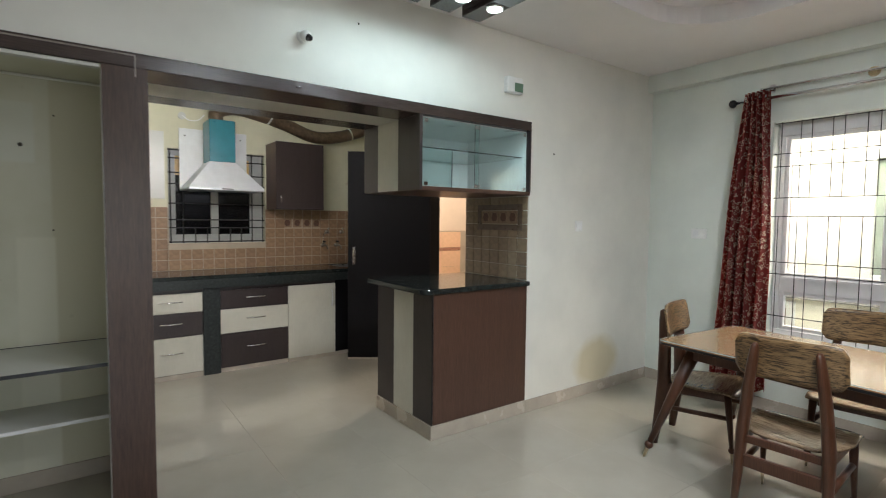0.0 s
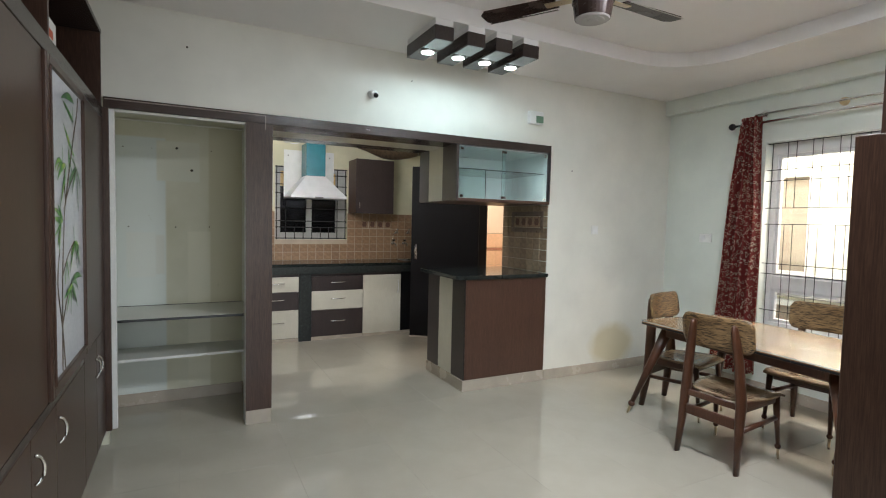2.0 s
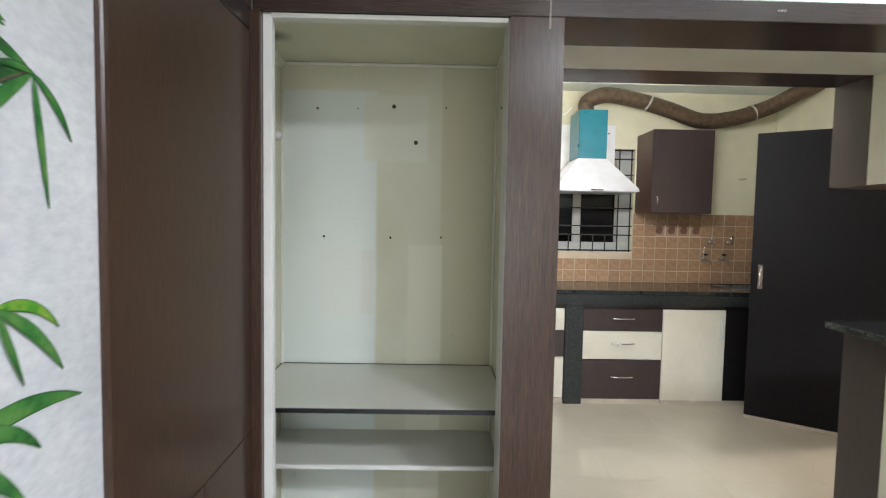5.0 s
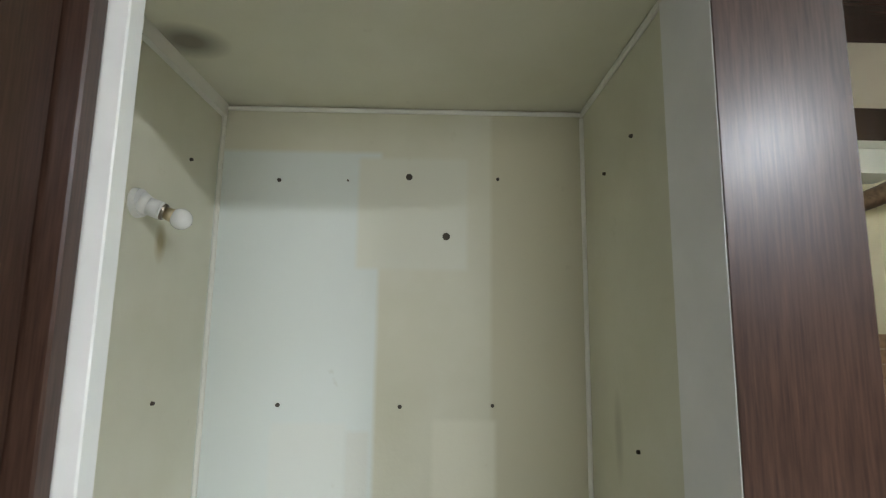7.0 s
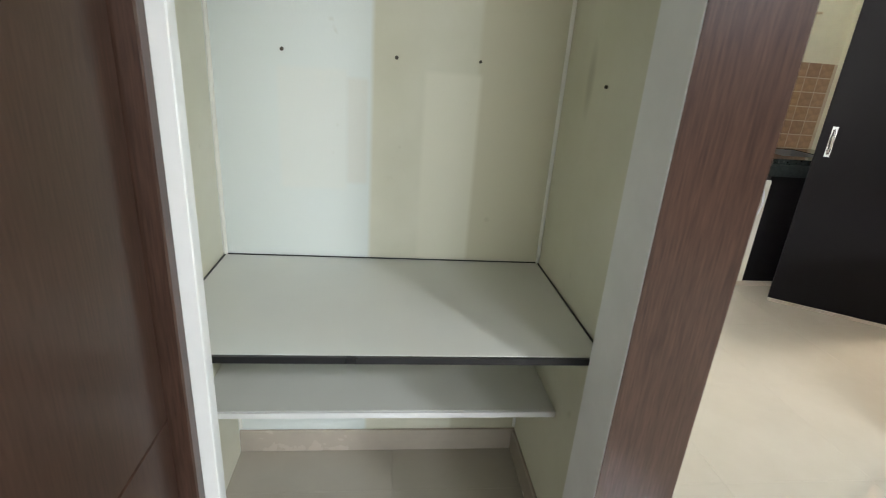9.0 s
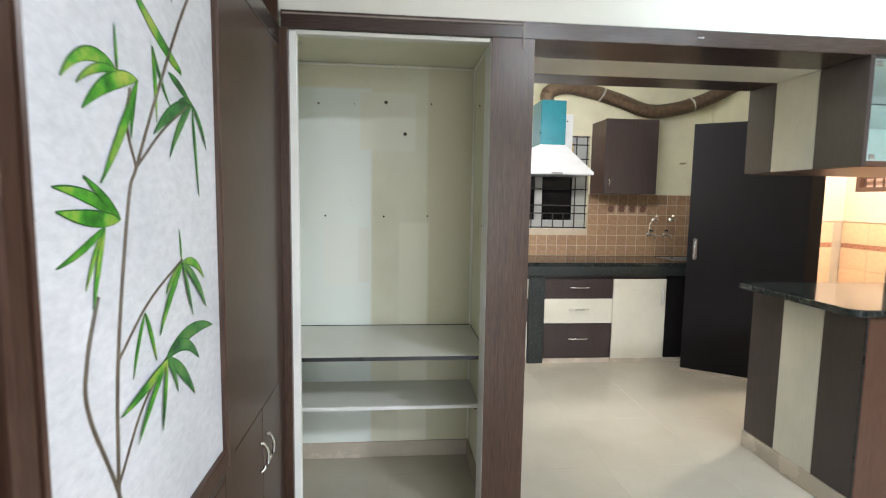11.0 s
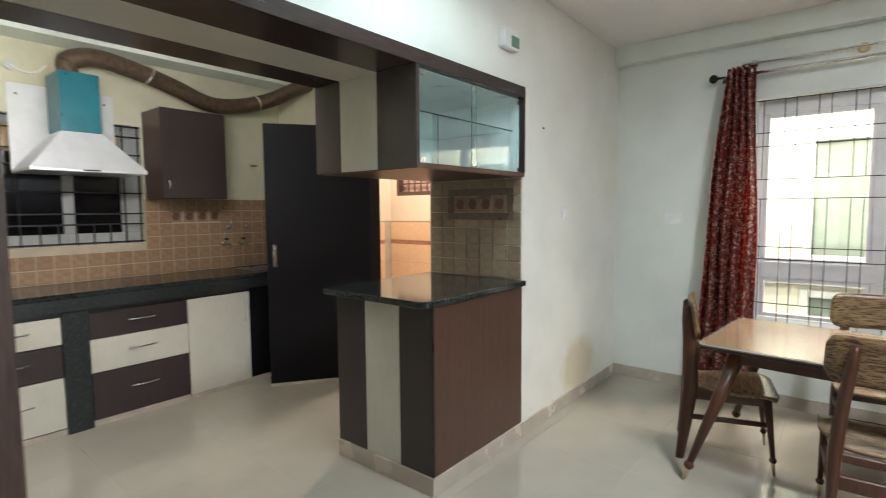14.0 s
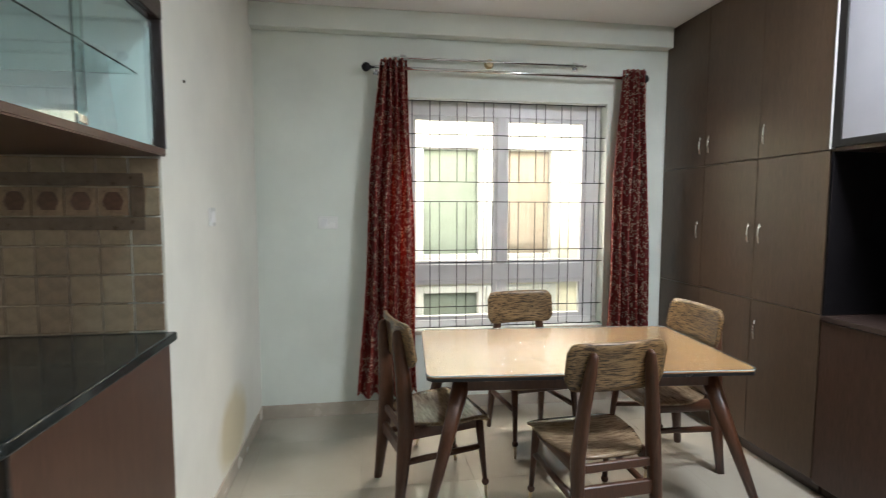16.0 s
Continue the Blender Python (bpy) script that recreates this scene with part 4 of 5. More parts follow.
part("collar", rod((NX0 + 0.046, 2.377, 1.788), (NX0 + 0.051, 2.3787, 1.786), 0.0175, 0.0165, 16), M_TAP, b, "rusty metal collar ring")
q = bmesh.new()
bmesh.ops.create_uvsphere(q, u_segments=20, v_segments=14, radius=0.0215)
q.transform(Matrix.Translation((NX0 + 0.079, 2.388, 1.775)))
part("bulb", q, M_BULB, b, "unlit clear bulb", smooth=True)
part("cap", rod((NX0 + 0.050, 2.3785, 1.7863), (NX0 + 0.066, 2.3838, 1.780), 0.0125, 0.0145, 16), M_BRASS, b, "brass bulb cap", smooth=True)


def switch_plate(at, out, w, h, label, rockers=2):
    """A small white plate with rockers, on a wall."""
    a, o = Vector(at), Vector(out)
    t = thing("switch_plate", a, label, "switch")
    up = Vector((0, 0, 1))
    rot = Matrix((up.cross(o), up, o)).transposed().to_4x4()
    m = Matrix.Translation(a) @ rot
    bm = box(-w / 2, w / 2, -h / 2, h / 2, 0, 0.009, 0.002)
    bm.transform(m)
    part("plate", bm, M_PLATE, t)
    for k in range(rockers):
        x = (k - (rockers - 1) / 2) * w / (rockers + 0.6)
        bm = box(x - w / (rockers * 3), x + w / (rockers * 3), -h * 0.3, h * 0.3, 0.009, 0.0125, 0.001)
        bm.transform(m)
        part("rocker", bm, M_PLATE if k else plain("rocker_grey", (0.80, 0.80, 0.79), 0.3), t)


switch_plate((XE, 1.535, 1.35), (-1, 0, 0), 0.13, 0.085, "white plastic switch plate beside the window")
switch_plate((2.575, YN, 1.405), (0, -1, 0), 0.085, 0.085, "white plastic switch plate on the cream wall", 1)
switch_plate((NX0, 2.21, 0.86), (1, 0, 0), 0.14, 0.09, "white socket plate low in the niche", 2)

# ---- camera, chime, ceiling lamps, fan ----
cc = thing("security_camera", (0.294, YN, 2.36), "small white dome camera on the wall", "camera")
part("mount", rod((0.294, YN, 2.40), (0.294, YN - 0.018, 2.40), 0.034, 0.030, 20), M_WHITE, cc, smooth=False)
q = bmesh.new()
bmesh.ops.create_uvsphere(q, u_segments=20, v_segments=14, radius=0.031)
q.transform(Matrix.Translation((0.296, YN - 0.040, 2.395)))
part("body", q, M_WHITE, cc, smooth=True)
part("lens", rod((0.303, YN - 0.060, 2.384), (0.309, YN - 0.073, 2.377), 0.019, 0.015, 18), M_BLACKGLASS, cc, "black lens")
ch = thing("door_chime", (1.81, YN, 2.335), "white and green plastic door chime", "chime")
part("body", boxes((1.735, 1.885, YN - 0.045, YN, 2.335, 2.445), bevel=0.006), M_WHITE, ch)
part("front", boxes((1.80, 1.878, YN - 0.052, YN - 0.0455, 2.345, 2.405), bevel=0.002), M_GREENPL, ch, "green front panel")


def box_lamp(x):
    t = thing("box_lamp", (x, 1.5, 2.625), "dark wenge box ceiling lamp with a white spot", "ceiling lamp", "box lamps")
    w = 0.068
    part("box", boxes((x - w, x + w, 1.255, 1.72, 2.622, 2.708), bevel=0.002), M_WENGE_Y, t)
    part("mounting_plate", boxes((x - w + 0.004, x + w - 0.004, 1.258, 1.716, 2.7085, CEIL)), M_CEIL, t, "white mounting plate")
    part("base_panel", boxes((x - w + 0.006, x + w - 0.006, 1.262, 1.45, 2.618, 2.6215)), plain("grey_mirror_film", (0.30, 0.33, 0.34), 0.2, 0.5), t, "greyish mirror panel")
    part("ring", rod((x, 1.51, 2.612), (x, 1.51, 2.6215), 0.05, 0.054, 24), M_CHROME, t, "chrome spot ring", smooth=True)
    part("lens", rod((x, 1.51, 2.6085), (x, 1.51, 2.6118), 0.042, 0.042, 24), M_LED, t, "lit white spot lens")


for lx in (0.525, 0.765, 0.985, 1.21):
    box_lamp(lx)


def ceiling_fan():
    x, y, z = 0.857, 0.27, 2.60
    t = thing("ceiling_fan", (x, y, TRAY), "brown ceiling fan with three blades and chrome arms", "fan")
    part("rod", rod((x, y, z + 0.06), (x, y, TRAY), 0.012), M_FANBROWN, t)
    part("canopy", rod((x, y, TRAY - 0.06), (x, y, TRAY), 0.03, 0.06, 20), M_FANBROWN, t, smooth=True)
    q = bmesh.new()
    for a, b, r0, r1 in ((-0.118, -0.04, 0.088, 0.100), (-0.04, 0.02, 0.104, 0.106), (0.02, 0.05, 0.106, 0.06), (0.05, 0.08, 0.035, 0.025)):
        rod((x, y, z + a), (x, y, z + b), r0, r1, 32, bm=q)
    part("motor", q, M_FANBROWN, t)
    for r, d in ((0.086, 0.006), (0.060, 0.011), (0.030, 0.015)):
        part("ring", rod((x, y, z - 0.118 - d), (x, y, z - 0.116), r * 0.93, r, 32), M_LEDGE, t, "grey ribbed bottom cap", smooth=False)
    for k in range(3):
        m = Matrix.Translation((x, y, z)) @ pose(0, 0, 0, 0, 0, 121 + 120 * k) @ pose(0, 0, 0, 9, 0, 0)
        q = prism([(0.19, -0.045), (0.58, -0.064), (0.612, -0.04), (0.617, 0.03), (0.585, 0.062), (0.19, 0.05)], -0.003, 0.003, 0.001)
        q.transform(m)
        bl = part("blade", q, M_FANBROWN, t)
        q = boxes((0.20, 0.60, -0.064, -0.056, -0.005, -0.0032))
        q.transform(m)
        part("trim_strip", q, M_CHROME, bl, "chrome strip along the blade edge")
        q = boxes((0.09, 0.25, -0.020, 0.020, -0.010, -0.0034), bevel=0.002)
        q.transform(m)
        part("blade_arm", q, M_BRASS, t, "bright metal blade arm")


ceiling_fan()
# Bodies of the unseen ceiling lamps; their round shape is assumed.
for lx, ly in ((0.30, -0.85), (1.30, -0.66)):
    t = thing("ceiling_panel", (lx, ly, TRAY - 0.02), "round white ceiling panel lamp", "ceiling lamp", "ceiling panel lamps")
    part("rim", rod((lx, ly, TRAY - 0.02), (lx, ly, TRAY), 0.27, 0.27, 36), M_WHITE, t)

# ---- peninsula, soffit and glass cabinet ----
PX0, PY1 = 1.145, 2.72
c = thing("peninsula_unit", (1.57, 2.36, 0.0), "brown laminate peninsula counter unit with striped side", "cabinet")
part("front_panel", boxes((PX0 + 0.012, 1.999, YN - 0.006, YN + 0.014, 0.095, 0.962), bevel=0.0015), M_BROWN, c)
part("core", boxes((PX0 + 0.02, 1.999, YN + 0.015, PY1 - 0.004, 0.095, 0.962)), M_GREYB, c)
for y0, y1, mt, nm in ((YN - 0.004, 2.222, M_GREYB, "dark_stripe"), (2.224, 2.482, M_CREAM, "cream_stripe"), (2.484, PY1, M_GREYB, "dark_stripe")):
    part(nm, boxes((PX0, PX0 + 0.0115 if y0 < YN else PX0 + 0.019, y0, y1, 0.095, 0.962), bevel=0.0015), mt, c, "cream laminate stripe" if mt is M_CREAM else "dark laminate stripe")
part("corner_edge", boxes((PX0 - 0.002, PX0 + 0.004, YN - 0.008, YN - 0.003, 0.096, 0.961)), M_RUBBER, c, "chipped dark corner edge")
rnd = random.Random(4)
zc = 0.14
while zc < 0.94:
    hh, ww = rnd.uniform(0.006, 0.028), rnd.uniform(0.003, 0.009)
    part("chip", prism([(PX0 - 0.0030, YN - 0.0090), (PX0 + ww, YN - 0.0090), (PX0 + ww * 0.4, YN - 0.0055), (PX0 - 0.0012, YN - 0.0040), (PX0 - 0.0030, YN - 0.0010 + ww * 0.5)], zc, zc + hh), M_RUBBER, c, "dark chip in the laminate edge")
    zc += hh + rnd.uniform(0.012, 0.07)
part("plinth", boxes((PX0 - 0.010, 1.999, YN - 0.012, PY1, 0.0, 0.094), bevel=0.002), M_SKIRT, c, "beige tile plinth")
w = thing("peninsula_worktop", (1.57, 2.36, 0.963), "polished black granite peninsula worktop with rounded corner", "worktop")
part("slab", prism(rounded(PX0 - 0.085, 2.004, YN - 0.03, 2.745, (0.06, 0, 0, 0.02), 8), 0.963, 0.997, 0.006), M_GRANITE, w)
part("edge_seam", boxes((PX0 + 0.02, 1.998, YN - 0.0065, YN - 0.0005, 0.9623, 0.9629)), M_RUBBER, w, "dark joint under the slab")

CX0, CZ0 = 1.03, 1.632
g = thing("glass_cabinet", (1.5, 2.36, CZ0), "dark wall cabinet with glass sliding front over the counter", "cabinet")
part("bottom", boxes((CX0, 2.0, YN - 0.02, 2.715, CZ0, CZ0 + 0.022), bevel=0.0015), M_BROWN, g)
part("underside", boxes((CX0 + 0.002, 1.998, YN - 0.018, 2.71, CZ0 - 0.004, CZ0 - 0.0002)), M_BROWN, g, "brown underside")
for y0, y1, mt in ((YN - 0.022, 2.235, M_GREYB), (2.237, 2.51, M_CREAM), (2.512, 2.716, M_GREYB)):
    part("side_stripe", boxes((CX0 - 0.004, CX0 + 0.018, y0, y1, CZ0 + 0.0005, 2.094), bevel=0.001), mt, g, "cream laminate stripe" if mt is M_CREAM else "dark laminate stripe")
part("end_panel", boxes((1.990, 2.0, YN - 0.022, 2.715, CZ0 + 0.022, 2.094)), M_GREYB, g)
part("back", boxes((CX0 + 0.018, 1.9895, 2.70, 2.714, CZ0 + 0.022, 2.094)), M_LINING, g, "white cabinet lining")
part("lining", boxes((CX0 + 0.0185, CX0 + 0.023, YN + 0.02, 2.70, CZ0 + 0.0225, 2.09), (1.985, 1.9895, YN + 0.02, 2.70, CZ0 + 0.0225, 2.09), (CX0 + 0.023, 1.985, YN + 0.02, 2.70, 2.088, 2.0935)), M_LINING, g, "white cabinet lining")
for x0, x1, y in ((CX0 + 0.024, 1.52, YN - 0.004), (1.49, 1.984, YN + 0.006)):
    d = part("glass_door", boxes((x0, x1, y, y + 0.005, CZ0 + 0.026, 2.082)), M_GREENGLASS, g, "tinted sliding glass door")
    d.visible_shadow = False
    for xx in (x0 + 0.03, x1 - 0.03):
        for zz in (CZ0 + 0.04, 2.065):
            part("clip", boxes((xx - 0.014, xx + 0.014, y - 0.006, y - 0.0005, zz - 0.011, zz + 0.011), bevel=0.002), M_CHROME, d)
part("glass_shelf", boxes((CX0 + 0.025, 1.983, YN + 0.06, 2.69, 1.905, 1.911)), M_GREENGLASS, g, "green-edged glass shelf").visible_shadow = False
part("divider", boxes((1.44, 1.446, 2.2, 2.69, CZ0 + 0.024, 1.904)), M_GREENGLASS, g, "glass divider")

s = thing("soffit", (0.3, 2.36, 2.095), "striped laminate soffit over the kitchen opening", "soffit", kind="structure")
for y0, y1, mt in ((YN + 0.0005, 2.235, M_WENGE_X), (2.236, 2.51, M_CREAM), (2.511, 2.716, M_WENGE_X)):
    part("soffit_panel", boxes((-0.423, 2.0, y0, y1, 2.096, 2.116)), mt, s, "cream laminate panel" if mt is M_CREAM else "dark laminate panel")
part("soffit_core", boxes((-0.423, 2.0, YN + 0.2, 2.716, 2.117, 2.165)), M_KWALL, s)
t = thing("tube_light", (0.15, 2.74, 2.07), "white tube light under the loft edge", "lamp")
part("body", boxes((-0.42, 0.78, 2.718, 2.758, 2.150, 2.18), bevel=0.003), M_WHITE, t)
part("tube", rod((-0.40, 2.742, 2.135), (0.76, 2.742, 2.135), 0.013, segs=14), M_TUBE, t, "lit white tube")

# ---- kitchen ----
FY, CT = 4.30, 0.92


def bar_handle(x0, x1, z, parent):
    pts = [(x0 + (x1 - x0) * k / 14, FY - 0.018 - 0.016 * math.sin(math.pi * k / 14), z) for k in range(15)]
    q = tube(pts, 0.006, 8)
    for x in (x0 + 0.008, x1 - 0.008):
        rod((x, FY - 0.02, z), (x, FY - 0.002, z), 0.005, segs=8, bm=q)
    part("handle", q, M_CHROME, parent, "chrome bar handle", smooth=True)


def drawer_unit(x0, x1, fronts, label):
    t = thing("drawer_unit", ((x0 + x1) / 2, 4.58, 0.0), label, "cabinet", "kitchen base units")
    part("body", boxes((x0, x1, FY + 0.019, KY - 0.01, 0.035, 0.80)), M_GREYB, t)
    part("plinth", boxes((x0, x1, FY + 0.006, FY + 0.018, 0.0, 0.04)), M_SKIRT, t, "beige plinth")
    for z0, z1, mt in fronts:
        d = part("drawer", boxes((x0 + 0.002, x1 - 0.002, FY, FY + 0.018, z0 + 0.002, z1 - 0.002), bevel=0.0015), mt, t, "cream drawer front" if mt is M_CREAM else "dark drawer front")
        m = (x0 + x1) / 2
        bar_handle(m - 0.09, m + 0.09, z0 + (z1 - z0) * 0.58, d)


drawer_unit(-0.30, 0.214, ((0.592, 0.768, M_CREAM), (0.38, 0.59, M_GREYB), (0.045, 0.378, M_CREAM)), "cream and dark brown kitchen drawer unit")
drawer_unit(0.362, 0.997, ((0.592, 0.768, M_GREYB), (0.362, 0.59, M_CREAM), (0.04, 0.36, M_GREYB)), "dark brown and cream kitchen drawer unit")
t = thing("sink_cabinet", (1.25, 4.58, 0), "cream kitchen base cabinet with one door", "cabinet", "kitchen base units")
part("body", boxes((0.999, 2.2, FY + 0.019, KY - 0.01, 0.035, 0.80)), M_GREYB, t)
d = part("door", boxes((1.0, 1.50, FY, FY + 0.018, 0.035, 0.768), bevel=0.0015), M_CREAM, t, "cream door")
part("handle", tube([(1.46, FY - 0.002 - 0.022 * math.sin(math.pi * k / 10), 0.53 + 0.17 * k / 10) for k in range(11)], 0.006, 8), M_STEEL, d, "steel handle", smooth=True)
part("side_panel", boxes((1.503, 2.2, FY + 0.012, FY + 0.018, 0.035, 0.80)), M_BLACK, t, "black blank panel")
part("plinth", boxes((0.999, 2.2, FY + 0.002, FY + 0.018, 0.0, 0.034)), M_SKIRT, t)
t = thing("granite_post", (0.288, 4.58, 0), "black granite upright between the units", "post")
part("slab", boxes((0.216, 0.36, FY - 0.012, KY - 0.02, 0.0, 0.80), bevel=0.002), M_GRANITE_DULL, t)
t = thing("kitchen_worktop", (0.9, 4.58, 0.80), "polished black granite kitchen worktop", "worktop")
part("slab", boxes((-0.62, 1.62, FY - 0.035, KY - 0.001, 0.885, CT), (1.62, 2.0, FY - 0.035, 4.42, 0.885, CT), (1.62, 2.0, 4.80, KY - 0.001, 0.885, CT), (2.0, 2.219, FY - 0.035, KY - 0.001, 0.885, CT), bevel=0.0), M_GRANITE, t)
part("apron", boxes((-0.62, 2.219, FY - 0.03, FY - 0.012, 0.802, 0.8845)), M_GRANITE_DULL, t)
t = thing("sink", (1.81, 4.6, 0.72), "stainless steel inset kitchen sink", "sink")
part("bowl", boxes((1.625, 1.64, 4.425, 4.795, 0.72, 0.915), (1.98, 1.995, 4.425, 4.795, 0.72, 0.915), (1.64, 1.98, 4.425, 4.44, 0.72, 0.915), (1.64, 1.98, 4.78, 4.795, 0.72, 0.915), (1.64, 1.98, 4.44, 4.78, 0.72, 0.73)), M_SINK, t)


def tap(x, z, small):
    t = thing("tap", (x, KY - 0.01, z), "dull chrome wall tap over the sink" if small else "dull chrome bib tap with a spout", "tap", "kitchen taps")
    y = KY - 0.012
    part("flange", rod((x, y, z), (x, y - 0.012, z), 0.024, 0.018, 16), M_CHROME, t, smooth=True)
    part("body", rod((x, y - 0.010, z), (x, y - 0.075, z), 0.012, 0.013, 12), M_TAP, t, smooth=True)
    part("stem", rod((x, y - 0.055, z + 0.008), (x, y - 0.055, z + 0.035), 0.008, 0.007, 10), M_TAP, t, smooth=True)
    part("knob", rod((x, y - 0.055, z + 0.034), (x, y - 0.055, z + 0.052), 0.020, 0.017, 12), M_CHROME if small else M_IRON, t, "tap knob", smooth=False)
    if not small:
        part("spout", tube(curve_points([(x, y - 0.072, z), (x, y - 0.10, z + 0.004), (x, y - 0.135, z - 0.006), (x, y - 0.15, z - 0.035)], 12), 0.0095, 10), M_TAP, t, smooth=True)


for tx, tz, sm in ((1.645, 1.29, True), (1.82, 1.29, True), (1.595, 1.14, False), (1.758, 1.14, False)):
    tap(tx, tz, sm)
t = thing("supply_pipe", (1.60, KY - 0.02, 1.14), "thin chrome water pipe between the taps", "pipe")
part("pipe", tube(curve_points([(1.628, KY - 0.016, 1.285), (1.605, KY - 0.018, 1.25), (1.600, KY - 0.018, 1.20), (1.597, KY - 0.016, 1.158)], 14), 0.006, 8), M_CHROME, t, smooth=True)

KG = thing("window_2", (0.49, KY + 0.05, KWZ0), "white kitchen window with dark panes", "window", kind="structure")
part("window_frame", boxes((KWX0, KWX1, KY + 0.06, KY + 0.12, KWZ0, KWZ0 + 0.085), (KWX0, KWX1, KY + 0.06, KY + 0.12, KWZ1 - 0.06, KWZ1), (KWX0, KWX0 + 0.07, KY + 0.06, KY + 0.12, KWZ0 + 0.085, KWZ1 - 0.06), (KWX1 - 0.14, KWX1, KY + 0.06, KY + 0.12, KWZ0 + 0.085, KWZ1 - 0.06), (0.425, 0.495, KY + 0.06, KY + 0.12, KWZ0 + 0.085, KWZ1 - 0.06), bevel=0.003), M_FRAMEGREY, KG)
for a, b in ((KWX0 + 0.07, 0.425), (0.495, KWX1 - 0.14)):
    part("pane", boxes((a, b, KY + 0.085, KY + 0.09, KWZ0 + 0.085, 1.86)), M_BLACKGLASS, KG, "dark window pane")
    part("upper_pane", boxes((a, b, KY + 0.085, KY + 0.09, 1.861, KWZ1 - 0.06)), plain("amber_pane", (0.55, 0.36, 0.15), 0.3), KG, "amber upper pane")
t = thing("kitchen_grille", (0.49, KY + 0.02, KWZ0), "black iron bars in front of the kitchen window", "grille")
for z in (1.20, 1.34, 1.42, 1.58, 1.77, 1.88, 2.02, 2.10):
    part("bar", boxes((KWX0, KWX1, KY + 0.017, KY + 0.023, z - 0.006, z + 0.006)), M_IRON, t)
for k in range(9):
    x = KWX0 + 0.02 + (KWX1 - KWX0 - 0.04) * k / 8
    part("upright", rod((x, KY + 0.02, KWZ0), (x, KY + 0.02, 1.34 if 1 < k < 7 else KWZ1), 0.006, segs=6), M_IRON, t)


def hood():
    t = thing("cooker_hood", (0.40, 4.62, 1.70), "stainless steel pyramid cooker hood with teal chimney film", "cooker hood")
    y0, y1 = 4.38, 4.86
    part("rim", boxes((0.13, 0.80, y0, y1, 1.70, 1.722), bevel=0.003), M_STEEL, t)
    bm = bmesh.new()
    lo = [bm.verts.new(p) for p in ((0.13, y0, 1.722), (0.80, y0, 1.722), (0.80, y1, 1.722), (0.13, y1, 1.722))]
    hi = [bm.verts.new(p) for p in ((0.322, 4.46, 1.968), (0.553, 4.46, 1.968), (0.553, 4.74, 1.968), (0.322, 4.74, 1.968))]
    for i in range(4):
        bm.faces.new((lo[i], lo[(i + 1) % 4], hi[(i + 1) % 4], hi[i]))
    bm.faces.new(hi), bm.faces.new(lo[::-1])
    part("canopy", bm, M_STEEL, t)
    part("chimney", boxes((0.322, 0.553, 4.46, 4.74, 1.9685, 2.36), bevel=0.004), M_TEAL, t, "chimney in teal protective film")
    part("buttons", boxes((0.41, 0.51, y0 - 0.003, y0 - 0.0002, 1.706, 1.716)), M_RUBBER, t)
    b = thing("backing_board", (0.44, 4.86, 1.72), "pale board on the wall behind the hood", "board")
    part("board", boxes((0.13, 0.76, 4.862, 4.879, 1.72, 2.31), bevel=0.001), plain("pale_board", (0.74, 0.75, 0.75), 0.45, 0, 0.08), b)
    for x in (0.18, 0.70):
        part("screw", rod((x, 4.858, 2.24), (x, 4.8622, 2.24), 0.007), M_IRON, b)


hood()
t = thing("exhaust_duct", (1.2, 4.6, 2.25), "brownish foil flexible exhaust duct along the wall", "duct")
part("hose", tube(curve_points([(0.41, 4.58, 2.35), (0.42, 4.58, 2.45), (0.58, 4.58, 2.505), (0.85, 4.6, 2.47), (1.12, 4.62, 2.405), (1.40, 4.64, 2.325), (1.66, 4.62, 2.345), (1.90, 4.55, 2.42), (2.08, 4.45, 2.52), (2.218, 4.36, 2.60)], 150), 0.064, 18, ripple=0.011), M_DUCT, t, smooth=True)
for k, at in enumerate(((0.93, 4.605, 2.452), (1.80, 4.585, 2.385))):
    part("band", rod((at[0] - 0.008, at[1], at[2] + 0.004 * (1 - 2 * k)), (at[0] + 0.008, at[1], at[2] - 0.004 * (1 - 2 * k)), 0.068, segs=18), M_CHROME, t, "metal clamp band")

t = thing("wall_cabinet", (1.2, 4.7, 1.535), "dark brown kitchen wall cabinet with one door", "cabinet")
part("body", boxes((0.965, 1.475, 4.56, KY - 0.001, 1.54, 2.225)), M_BROWN, t)
part("door", boxes((0.965, 1.475, 4.54, 4.559, 1.537, 2.23), bevel=0.002), M_GREYB, t)
part("handle", tube([(1.01, 4.538 - 0.02 * math.sin(math.pi * k / 8), 1.60 + 0.08 * k / 8) for k in range(9)], 0.006, 8), M_CHROME, t, "chrome handle", smooth=True)
t = thing("side_board", (-0.05, 4.86, 1.40), "pale grey board beside the kitchen window", "board")
part("board", boxes((-0.20, 0.0, 4.862, 4.879, 1.62, 2.26), bevel=0.001), M_SHELF, t)
t = thing("wall_hook", (1.9, KY, 1.85), "small brass pipe stub on the kitchen wall", "pipe stub")
part("stub", rod((1.90, KY, 1.86), (1.93, KY - 0.06, 1.86), 0.008, segs=10), M_BRASS, t)
t = thing("junction_box", (0.16, KY, 2.40), "round junction box with a cable end", "junction box")
part("box", rod((0.16, KY - 0.02, 2.43), (0.16, KY, 2.43), 0.035, 0.035, 16), M_SHELF, t)
part("cable", tube(curve_points([(0.16, KY - 0.02, 2.43), (0.22, KY - 0.03, 2.39), (0.30, KY - 0.03, 2.40), (0.36, KY - 0.02, 2.46)], 14), 0.006, 6), M_WHITE, t)
t = thing("window_3", (2.25, 4.47, 1.25), "dark side window with iron bars", "window", kind="structure")
